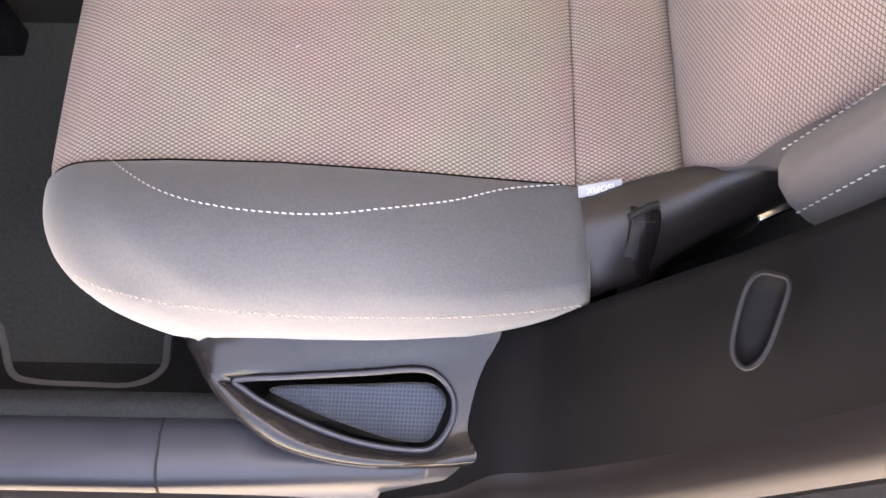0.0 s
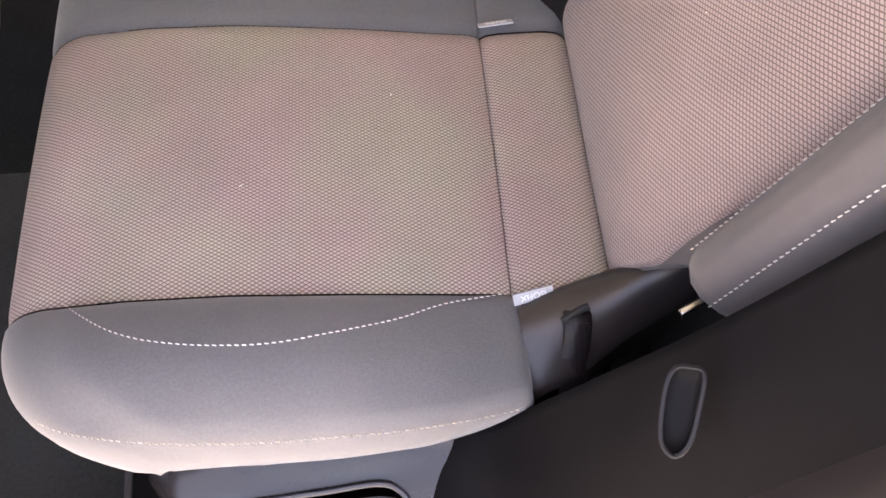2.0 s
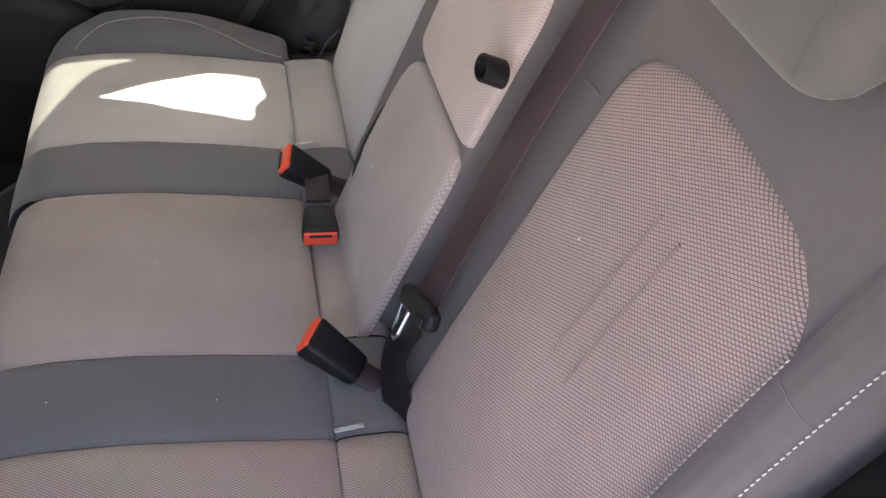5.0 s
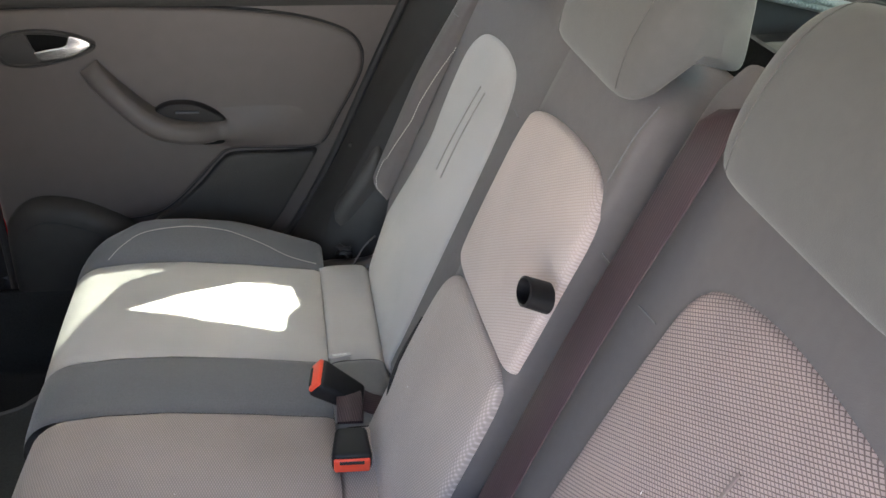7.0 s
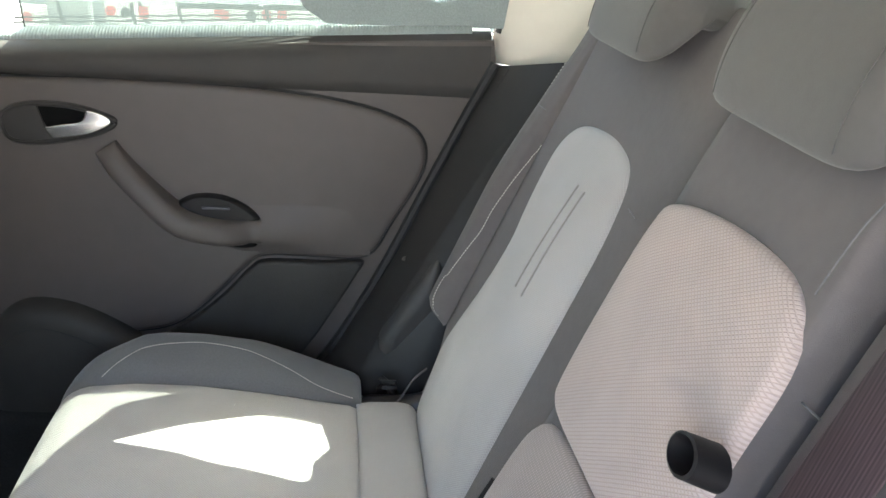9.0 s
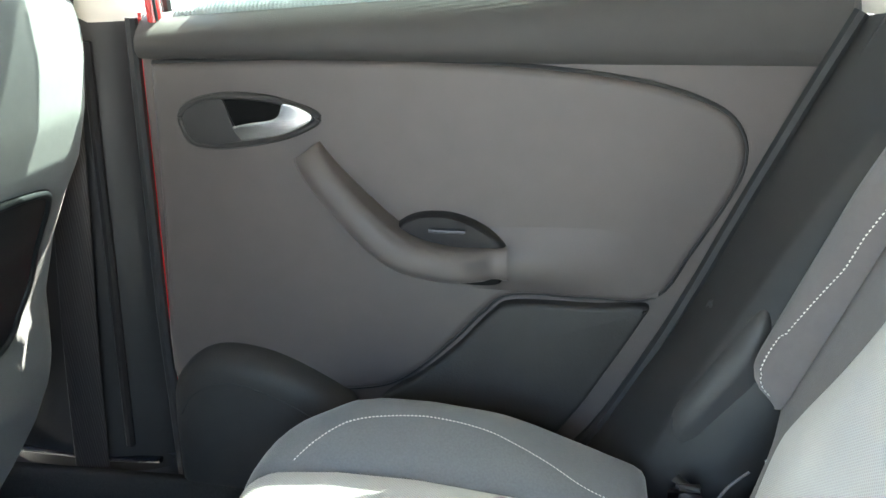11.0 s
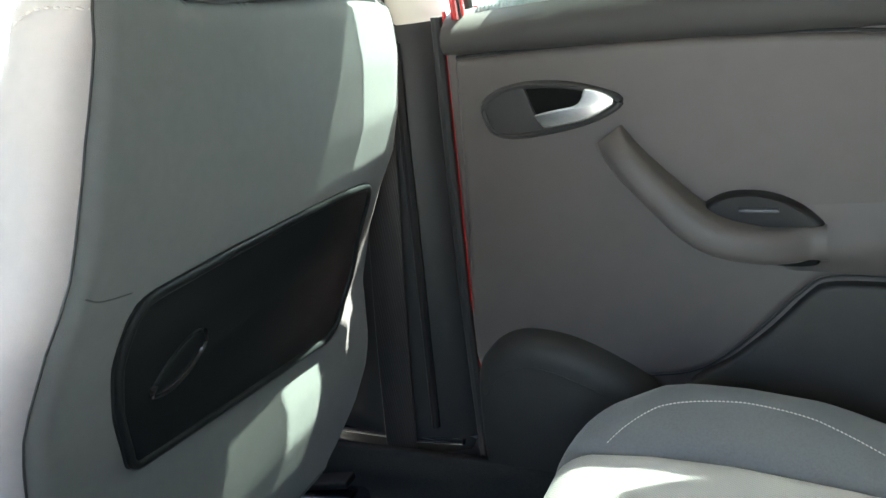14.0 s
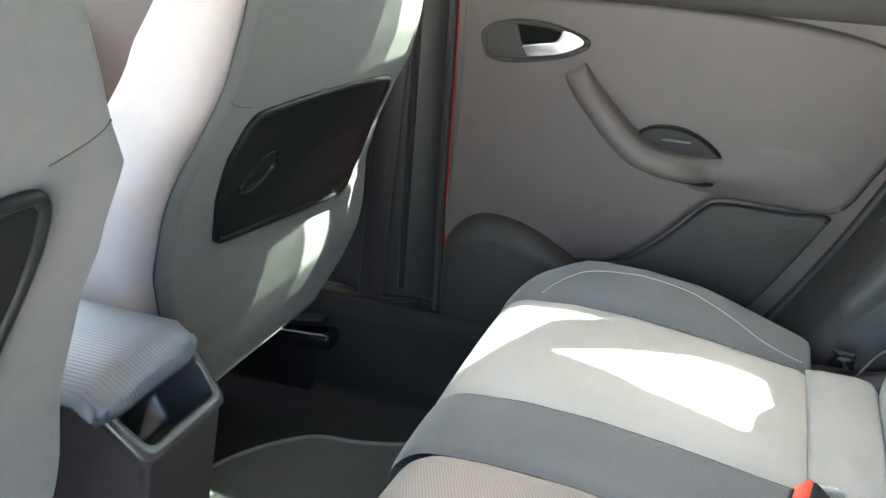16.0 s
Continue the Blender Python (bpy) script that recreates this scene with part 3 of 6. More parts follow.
def wing(far):
    """The rounded outer bolster of the backrest, cut short above the cushion."""
    flip = (lambda p: Vector((p.x, 1.12 - p.y, p.z))) if far else (lambda p: p)
    rows = []
    for k in range(41):
        u = k / 40
        end = math.sqrt(max(0.0, 1 - max(0.0, 1 - u / 0.065) ** 2)) * (1 - 0.9 * max(0.0, (u - 0.45) / 0.55) ** 1.3)
        s0 = 0.101 + 0.474 * u
        q = math.sqrt(max(0.0, 1 - max(0.0, 1 - u / 0.05) ** 2))
        rows.append([flip(wing_at(w, s0 + 0.02 * w * (1 - u), end, q)) for w in np.linspace(0, 1, 33)])
    b = sheet("side_bolster", rows, BOLSTER, backrest, "grey cloth side bolster with pale stitching", flip=not far)
    for w, lift in ((0.14, 0.001), (0.57, 0.001))[1 if far else 0:]:
        path = [flip(wing_at(w, 0.110 + 0.465 * u + 0.02 * w * (1 - u), 1 - 0.9 * max(0.0, (u - 0.45) / 0.55) ** 1.3)) + FACE * lift for u in np.linspace(0.02, 0.74 if w < 0.3 else 0.98, 70)]
        stitches("stitching", path, b, FACE)
    tube("cross_seam", [flip(wing_at(w, 0.447, 1 - 0.9 * max(0.0, (0.728 - 0.45) / 0.55) ** 1.3)) for w in np.linspace(0.20, 0.56, 16)], 0.0007, TWILL, b, "sewn cross seam")


wing(False)
wing(True)


def headrest(yc, label, up=0.0, half=0.128):
    """A headrest whose front pad hangs below its top, on two hidden posts."""
    prof = spline([(0.058, 0.566), (0.066, 0.61), (0.061, 0.665), (0.040, 0.698), (0.008, 0.705), (-0.012, 0.694), (-0.024, 0.668), (-0.036, 0.637), (-0.036, 0.624), (-0.024, 0.6185), (0.008, 0.613), (0.025, 0.604), (0.036, 0.576), (0.046, 0.560)], 5, True)
    prof = [q + np.array((0.0, up)) for q in prof]
    c = sum(prof) / len(prof)
    rows = []
    for k in range(29):
        t = -1 + 2 * k / 28
        e = (1 - abs(t) ** 7) ** (1 / 2.4)
        y = yc + half * math.copysign(abs(t) ** 0.9, t)
        rows.append([back(y, *(c + (q - c) * (0.25 + 0.75 * e))[::-1]) for q in prof])
    h = empty("headrest", "", "")
    h.parent = bench
    sheet("pad", rows, HEADCLOTH, h, label, wrap=True)
    for i in (0, 28):
        sheet("side_cover", [rows[i], [sum(rows[i], Vector()) / len(rows[i])] * len(rows[i])], HEADCLOTH, h, wrap=True)
    for t in (-0.72, 0.72):
        y = yc + half * t
        tube("seam", [back(y, *(c + (q - c) * 1.0)[::-1]) for q in prof[:32]], 0.0005, HEADCLOTH, h)
    return h


headrest(0.170, "grey cloth headrest", 0.016, 0.136)
headrest(0.568, "grey cloth middle headrest with an overhanging front")
headrest(0.95, "grey cloth headrest")

# pressed grooves of the outer panels: beads whose darker colour stands in for groove shade
bpy.context.view_layer.update()
for pan, y0, y1, s0, s1 in ((NEAR_PANEL, 0.106, 0.140, 0.278, 0.432), (FAR_PANEL, 0.900, 0.926, 0.275, 0.413)):
    for yy in (y0, y1):
        line = []
        for q in np.linspace(s0, s1, 22):
            hit, p, nrm, _ = pan.closest_point_on_mesh(back(yy, q, 0.03))
            line.append(p - FACE * 0.0006)
        tube("pressed_line", line, 0.0050 if yy < 0.5 else 0.0028, GROOVESHADE if yy < 0.5 else GROOVESHADEPLAIN, backrest, squash=0.26 if yy < 0.5 else 0.6)

# curved stitching on the inner side of the far bolster
bolster = bpy.data.objects["side_bolster.001"]
line = []
for y, q in spline([(1.094, 0.402), (1.116, 0.345), (1.136, 0.286), (1.158, 0.21), (1.168, 0.155), (1.158, 0.122), (1.130, 0.112)], 10):
    hit, p, nrm, _ = bolster.closest_point_on_mesh(back(y, q, 0.03))
    hit2, p2, nrm2, _ = bpy.data.objects["outer_shell.001"].closest_point_on_mesh(back(y, q, 0.03))
    line.append((p if (p - FOOT).dot(FACE) > (p2 - FOOT).dot(FACE) else p2) + FACE * 0.0008)
stitches("stitching", line, backrest, FACE, pitch=0.0045, long=0.0034, wide=0.0007)
# sewn seams across the shells
for pts, up in (([(0.457, 0.428), (0.436, 0.429), (0.414, 0.430)], 0.010), ([(0.345, 0.430), (0.312, 0.434)], 0.008), ([(0.775, 0.43), (0.80, 0.432)], 0.008), ([(0.433, 0.574), (0.4455, 0.54), (0.449, 0.50), (0.449, 0.49)], 0.034)):
    tube("cross_seam", [back(y, q, up) for y, q in spline(pts, 5)], 0.0007, TWILL, backrest, "sewn seam", sides=6)

# belt guide hole of the middle backrest
bm = bmesh.new()
hole = [(0.422 + 0.020 * math.cos(w), 0.374 + 0.0135 * math.sin(w)) for w in (2 * math.pi * k / 24 for k in range(24))]
rings = []
for grow, h in ((1.0, 0.046), (0.96, 0.070), (0.82, 0.071), (0.78, 0.060), (0.70, 0.047)):
    rings.append([bm.verts.new(back(0.422 + (y - 0.422) * grow, 0.374 + (s - 0.374) * grow, h)) for y, s in hole])
for a, b in zip(rings, rings[1:]):
    for k in range(24):
        bm.faces.new((a[k], a[(k + 1) % 24], b[(k + 1) % 24], b[k]))
bm.faces.new(rings[-1])
part("pull_loop", bm, BLACKTRIM, backrest, "black oval release pull")

# pale curved stitching on the cushion wings, and along their outer edge
for far in (False, True):
    f = (lambda p: (p[0], 1.12 - p[1], p[2])) if far else (lambda p: p)
    def wing_top(x, y):
        v = (0.012 if far else 0.005) - y
        return top(x) + 0.030 * math.sin(math.pi * min(1, max(0, v) / 0.140)) ** 0.8 * (1 - 0.75 * max(0.0, (x + 0.15) / 0.15) if x > -0.15 else 1.0)
    line = spline([(-0.345, 0.006), (-0.325, -0.013), (-0.297, -0.033), (-0.264, -0.0445), (-0.217, -0.0505), (-0.167, -0.047), (-0.099, -0.0276), (-0.054, -0.008), (-0.006, 0.003)], 10)
    stitches("stitching", [f((x, y, wing_top(x, y) + 0.0006)) for x, y in line], cushion, (0, 0, 1), **(dict(pitch=0.0040, long=0.0032, wide=0.0006) if far else {}))
    rim = []
    for x, y in spline([(-0.352, -0.086), (-0.329, -0.097), (-0.288, -0.108), (-0.237, -0.114), (-0.182, -0.115), (-0.112, -0.110), (-0.054, -0.101), (0.0, -0.089)], 8):
        rim.append((x, y, wing_top(x, -0.098) - 0.013 - 0.016 * max(0.0, (-0.25 - x) / 0.13) ** 2))
    if not far:
        stitches("stitching", [f((x, y - 0.0015, z)) for x, y, z in rim], cushion, (0, -0.6 if not far else 0.6, 0.8))

# small woven tags sewn into the seams
def tag_label(y, turn, tilt=-8, yaw=2):
    t = empty("seat_tag", "small grey woven tag with white lettering in the seat seam", "label", group="seat tags", at=(0.016, y, 0.306))
    bm = bmesh.new()
    bmesh.ops.create_cube(bm, size=1.0)
    for v in bm.verts:
        v.co = Vector((v.co.x * 0.033, v.co.y * 0.0095, v.co.z * 0.0016))
    part("cloth", bm, LABEL, t, flat=True)
    text("lettering", "ISOFIX", 0.0072, pose(0, 0, 0.0010, 0, 0, turn), LETTER, t)
    t.rotation_euler = Euler((radians(tilt), radians(-3), radians(yaw)))
    return t


tag_label(-0.002, 180, 52, 11)
tag_label(0.285, 0, -30, 4)
tag_label(0.843, 0)
tag_label(1.102, 180, 14).location.z = 0.300


# a few pale lint flecks caught on the cloth
random.seed(7)
bm = bmesh.new()
flecks = [back(0.201, 0.352, 0.04), back(1.165, 0.19, 0.05), back(1.02, 0.36, 0.04), back(0.12, 0.19, 0.04), back(0.60, 0.12, 0.06), Vector((-0.21, 0.10, 0.36)), Vector((-0.30, 0.34, 0.36)), Vector((-0.12, 0.33, 0.36)), Vector((-0.19, 0.55, 0.37)), Vector((-0.16, 1.06, 0.36)), Vector((-0.28, -0.06, 0.38)), Vector((-0.08, 0.20, 0.36))]
soft = [ob for ob in bpy.data.objects if ob.type == "MESH" and ob.name.split(".")[0] in ("seat_fabric", "inner_strip", "middle_seat", "side_wing", "lattice_panel", "plain_panel", "middle_panel", "side_bolster")]
for c in flecks:
    best = None
    for ob in soft:
        ok, p, nrm, _ = ob.closest_point_on_mesh(c)
        if ok and (best is None or (p - c).length < best[0]):
            best = ((p - c).length, p, nrm)
    _, p, nrm = best
    side = nrm.cross(Vector((random.uniform(-1, 1), random.uniform(-1, 1), 0.3))).normalized()
    up = nrm.cross(side)
    a, b = random.uniform(0.0010, 0.0028), random.uniform(0.0004, 0.0008)
    base_ = [bm.verts.new(p + side * u * a + up * v * b + nrm * 0.0002) for u, v in ((-1, 0), (0, -1), (1, 0), (0, 1))]
    tip = bm.verts.new(p + nrm * 0.0010)
    for k in range(4):
        bm.faces.new((base_[k], base_[(k + 1) % 4], tip))
tagged(part("lint", bm, DUST, None), "pale lint flecks on the seat cloth", "lint", kind="stuff")


# ---- belts and buckles ----
def buckle(m, label, open_slot=True, long=0.076):
    """Black buckle with a red release button; its axis is +x, wide across y."""
    b = empty("belt_buckle", label, "seat belt buckle", group="belt buckles")
    b.matrix_basis = m
    rbox("housing", (long, 0.050, 0.031), 0.007, BLACKTRIM, b, "black plastic housing", m=pose(0.002 - long / 2, 0, 0), taper=lambda c: Vector((c.x, c.y * (1.0 if c.x > 0 else 0.78), c.z * (1.0 if c.x > 0 else 0.72))))
    rbox("button", (0.010, 0.044, 0.022), 0.003, REDBUTTON, b, "red press button", m=pose(0.000, 0, -0.002))
    if open_slot:
        rbox("slot", (0.006, 0.030, 0.0045), 0.001, RUBBER, b, m=pose(0.0035, 0, 0.005))
    strap("webbing", [(-0.065, 0, 0), (-0.09, 0, -0.002), (-0.12, 0, -0.012), (-0.15, 0, -0.03)], (0, 0, 1), 0.034, WEBBING, b, thick=0.004)
    return b


def axes(origin, ax, wide):
    ax = Vector(ax).normalized()
    up = ax.cross(Vector(wide)).normalized()
    wd = up.cross(ax)
    return Matrix.Translation(origin) @ Matrix((ax, wd, up)).transposed().to_4x4()


buckle(axes((-0.018, 0.384, 0.355), (-0.74, 0.36, 0.55), (0.55, 0.83, 0.0)), "black belt buckle with a red button lying by the middle seat", False)
buckle(axes((-0.022, 0.722, 0.362), (-0.80, 0.0, 0.60), (0.42, 0.9, 0)), "black belt buckle with a red button beside the seat tag")
buckle(axes((0.013, 0.574, 0.342), (-0.05, -1.0, -0.12), (1, 0, 0)), "dark belt buckle with a red button lying on the middle seat", long=0.052)

belt = empty("seat_belt", "dark webbing belt running down the backrest to its tongue", "seat belt")
path = [back(0.378, 0.625, -0.03), back(0.376, 0.612, -0.002), back(0.366, 0.596, 0.020)] + [back(0.353, 0.57 - 0.43 * t, 0.027 + 0.006 * math.sin(math.pi * t)) for t in np.linspace(0, 1, 24)]
path += [back(0.350, 0.12, 0.030), back(0.346, 0.105, 0.030)]
strap("webbing", path, FACE, 0.054, WEBBING, belt)
loop = spline([back(0.336, 0.108, 0.034), back(0.334, 0.080, 0.040), back(0.330, 0.052, 0.038), back(0.318, 0.024, 0.028), back(0.302, 0.002, 0.016), back(0.292, -0.03, 0.0)], 6)
turns = [FACE + Vector((0, -0.9, 0)) * (k / (len(loop) - 1)) for k in range(len(loop))]
strap("lower_webbing", loop, turns, 0.046, DARKWEBBING, belt)
# tongue: a slanting plastic bar over the webbing with its steel latch loop
ty = back(0.297, 0.140, 0.04) - back(0.391, 0.100, 0.04)
tm = Matrix.Translation((back(0.391, 0.100, 0.036) + back(0.297, 0.140, 0.036)) / 2) @ Matrix((ty.normalized(), FACE.cross(ty.normalized()), FACE)).transposed().to_4x4()
tongue = rbox("tongue", (0.096, 0.024, 0.017), 0.0065, BLACKTRIM, belt, "black plastic belt tongue", m=tm)
rbox("tongue_slot", (0.056, 0.006, 0.004), 0.0015, RUBBER, tongue, "webbing slot", m=tm @ Matrix.Translation((0.004, 0.002, 0.008)))
rbox("tongue_step", (0.030, 0.014, 0.006), 0.0025, BLACKTRIM, tongue, "moulded step", m=tm @ Matrix.Translation((0.026, -0.004, 0.010)))
ring = [tm @ Vector(q) for q in ((-0.034, -0.010, 0.004), (-0.034, -0.034, 0.006), (-0.030, -0.046, 0.007), (-0.020, -0.048, 0.007), (-0.015, -0.040, 0.006), (-0.014, -0.010, 0.004))]
tube("latch_plate", ring, 0.0026, STEEL, tongue, "steel latch plate", closed=True)
rbox("belt_guide", (0.026, 0.058, 0.010), 0.004, RUBBER, belt, "black belt exit", m=Matrix.Translation(back(0.378, 0.624, -0.012)) @ Matrix.Rotation(radians(-22), 4, "Y"))
tube("belt_cord", spline([back(0.715, 0.15, 0.025), back(0.70, 0.10, 0.035), back(0.675, 0.06, 0.04), back(0.655, 0.03, 0.03), back(0.64, 0.0, 0.02)], 6), 0.006, BLACKTRIM, belt, "black belt stalk")
tube("belt_cord", spline([back(0.705, 0.13, 0.02), back(0.685, 0.08, 0.032), back(0.66, 0.04, 0.034), back(0.635, 0.01, 0.02)], 6), 0.005, BLACKTRIM, belt)


# ---- wheel arch trims beside the bench, hinge covers ----
def arch(far):
    f = (lambda p: (p[0], 1.12 - p[1], p[2])) if far else (lambda p: p)
    oy = -0.19 if far else -0.200
    outer = spline([(0.27, oy, 0.93), (0.205, oy, 0.80), (0.175, oy, 0.735), (0.10, oy, 0.575), (0.045, oy, 0.44), (-0.01, oy, 0.34), (-0.055, oy + 0.004, 0.262), (-0.10, oy + 0.012, 0.205), (-0.15, oy + 0.018, 0.175), (-0.30, oy + 0.026, 0.155)], 6)
    inner = spline([(0.36, -0.105, 0.94), (0.30, -0.106, 0.815), (0.27, -0.107, 0.763), (0.17, -0.108, 0.608), (0.10, -0.106, 0.478), (0.045, -0.098, 0.375), (0.012, -0.09, 0.30), (-0.015, -0.09, 0.24), (-0.055, -0.086, 0.200), (-0.10, -0.086, 0.180), (-0.29, -0.086, 0.165)], 6)
    if not far:
        outer = spline([(0.31, oy, 0.93), (0.245, oy, 0.80), (0.215, oy, 0.72), (0.165, oy, 0.58), (0.122, oy, 0.474), (0.088, oy, 0.402), (0.039, oy, 0.304), (-0.02, oy, 0.240), (-0.060, oy, 0.218), (-0.095, oy - 0.010, 0.192), (-0.150, oy - 0.014, 0.170)], 6)
        inner = spline([(0.36, -0.105, 0.94), (0.30, -0.106, 0.815), (0.27, -0.107, 0.763), (0.17, -0.108, 0.608), (0.10, -0.106, 0.478), (0.045, -0.098, 0.375), (0.012, -0.09, 0.305), (-0.015, -0.088, 0.262), (-0.052, -0.083, 0.238), (-0.070, -0.081, 0.220), (-0.084, -0.080, 0.190)], 6)
    if far:
        outer, inner = outer[11:], inner[11:]
        inner = inner[:len(outer)]
    rows = []
    for a, b in zip(outer, inner):
        row = []
        for t in np.linspace(0, 1, 13):
            p = a + (b - a) * t
            bulge = 0.015 * math.sin(math.pi * t) * max(0.0, 1 - abs(p[2] - 0.36) / 0.22)
            row.append(f((p[0] - bulge * 0.3, p[1], p[2] + bulge * 0.4)))
        row.append(f((b[0] + 0.05, b[1] + 0.03, b[2] - 0.05)))
        row.append(f((b[0] + 0.09, b[1] + 0.035, b[2] - 0.16)))
        rows.append(row)
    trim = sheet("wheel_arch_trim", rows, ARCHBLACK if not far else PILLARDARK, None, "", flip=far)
    setting(trim, "black moulded trim over the wheel arch beside the bench", "trim")
    # body flange round the door opening
    flange = [[p + np.array(q) for q in ((0, 0.002, 0), (-0.002, -0.004, -0.004), (-0.002, -0.010, -0.003), (0.0, -0.022, 0.0), (0.002, -0.028, -0.001), (0.006, -0.032, -0.008), (0.010, -0.033, -0.03))] for p in outer]
    sheet("flange", [[f(q) for q in row] for row in flange], LIPBROWN if not far else RUBBER, trim, "brown-grey lip along the door opening" if not far else "", flip=far)
    # moulded recess in the trim
    c = Vector((0.064, -0.157, 0.466)) if not far else Vector((0.083, -0.152, 0.441))
    up, side = (Vector((0.22, 0.85, 0.47)).normalized(), Vector((0.91, 0.16, 0.37)).normalized()) if not far else (Vector((-0.45, 0.25, 0.85)).normalized(), Vector((0.88, 0.1, 0.45)).normalized())
    out = side.cross(up).normalized()
    if out.z < 0:
        out = -out
    side = up.cross(out).normalized()
    if side.x < 0:
        side = -side
    loop = [c + up * u * 0.024 + side * v * 0.0100 + out * 0.004 for u, v in ((1, -0.6), (1.08, 0.2), (1.0, 0.95), (0.3, 1), (-0.6, 0.8), (-1.0, 0.25), (-0.95, -0.4), (-0.55, -0.9), (0.5, -1.0))]
    loop = [Vector(q) for q in spline(loop, 4, True)]
    tube("recess_rim", [f(q) for q in loop], 0.0016, BLACKTRIM if not far else DARKTRIM, trim, closed=True, squash=0.8)
    mid = sum(loop, Vector()) / len(loop)
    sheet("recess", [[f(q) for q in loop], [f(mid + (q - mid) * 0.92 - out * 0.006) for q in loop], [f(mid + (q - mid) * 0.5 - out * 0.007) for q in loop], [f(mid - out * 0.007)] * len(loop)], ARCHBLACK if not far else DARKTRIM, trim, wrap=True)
    if far:
        # swell in a lighter plastic than its trim, for the light on it
        hump = spline([(0.118, 0.480), (0.138, 0.400), (0.128, 0.330), (0.098, 0.285), (0.060, 0.262), (0.032, 0.300), (0.030, 0.350), (0.058, 0.400), (0.085, 0.440)], 6, True)
        pillow("arch_hump", hump, lambda a, b, h: Vector((a, 1.226 - h, b)), 0.022, DARKTRIM, trim, "smooth swell over the wheel arch", edge=0.040, skirt=0.03)
        tube("hinge_lever", [(0.036, 1.175, 0.305), (0.046, 1.168, 0.300), (0.054, 1.165, 0.285), (0.056, 1.165, 0.268)], 0.009, MIDTRIM, trim, "dark hinge lever", squash=0.6)
        tube("edge_cord", spline([(0.040, 1.112, 0.282), (0.062, 1.128, 0.297), (0.080, 1.138, 0.322), (0.100, 1.142, 0.340)], 5), 0.0016, BROWNTRIM, trim, "thin grey edge cord")
    # plastic cover of the seat hinge with its webbing strap
    rows = []
    ridge = spline([(0.002, -0.012, 0.302, 0.008, -0.077, 0.272), (0.0226, -0.0039, 0.307, 0.024, -0.072, 0.280), (0.0477, 0.0033, 0.311, 0.043, -0.066, 0.284), (0.0779, 0.0085, 0.318, 0.0627, -0.0542, 0.288), (0.0943, 0.0064, 0.326, 0.0897, -0.0382, 0.295), (0.1078, 0.0032, 0.335, 0.117, -0.0268, 0.306), (0.1244, -0.005, 0.350, 0.1332, -0.0213, 0.316), (0.1400, -0.018, 0.364, 0.1509, -0.0159, 0.326)], 4)
    if far:
        ridge = [q - np.array((0, 0.012, 0.022, 0, 0.004, 0.020)) for q in ridge]
    for x, y0, z0, x1, y1, z1 in ridge:
        rows.append([f((x + 0.004, y0 + 0.012, z0 - 0.030)), f((x + 0.002, y0 + 0.004, z0 - 0.004))] + [f((x + (x1 - x) * t, y0 + (y1 - y0) * t, z0 + (z1 - z0) * t + 0.010 * math.sin(math.pi * t ** 0.8))) for t in np.linspace(0, 1, 14)] + [f((x1, y1 + 0.001, z1 - 0.010)), f((x1, y1 + 0.008, z1 - 0.035)), f((x1, y1 + 0.014, z1 - 0.10))])
    cover = sheet("hinge_cover", rows, COVERSATIN, None, "", flip=far)
    tagged(cover, "shiny dark plastic hinge cover at the side of the bench", "seat hinge cover", group="hinge covers")
    strap("pull_strap", [f(q) for q in spline([(0.047, -0.020, 0.306), (0.047, -0.024, 0.314), (0.0465, -0.034, 0.312), (0.045, -0.045, 0.300), (0.042, -0.056, 0.290), (0.042, -0.066, 0.280), (0.043, -0.072, 0.258)], 4)], (0.0, -0.5 if not far else 0.5, 0.85), 0.022, DARKWEBBING, cover, "dark webbing pull strap", thick=0.003)
    strap("strap_fold", [f(q) for q in spline([(0.052, -0.024, 0.308), (0.054, -0.036, 0.302), (0.057, -0.050, 0.288), (0.057, -0.062, 0.270)], 4)], (0.6, -0.5 if not far else 0.5, 0.6), 0.012, DARKWEBBING, cover, "back of the folded strap", thick=0.003)
    stitches("strap_stitching", [f((0.037 + 0.018 * k / 8, -0.0325, 0.3135)) for k in range(9)], cover, (0, -0.4 if not far else 0.4, 0.9), pitch=0.002, long=0.0016, wide=0.0007, material=PIPING, label="grey bar tack")
    tube("strap_slot", [f(q) for q in ((0.035, -0.029, 0.3130), (0.042, -0.0255, 0.3150), (0.050, -0.0215, 0.3162), (0.056, -0.0200, 0.3165))], 0.0032, RUBBER, cover, "slot for the strap", sides=8)
    rbox("latch", (0.034, 0.006, 0.005), 0.0015, CHROME, cover, "steel latch bar", m=Matrix.Translation(f((0.133, -0.036, 0.345))) @ Matrix.Rotation(radians(22 if not far else -22), 4, "Z") @ Matrix.Rotation(radians(-12), 4, "Y"))
    return trim


arch(False)
arch(True)


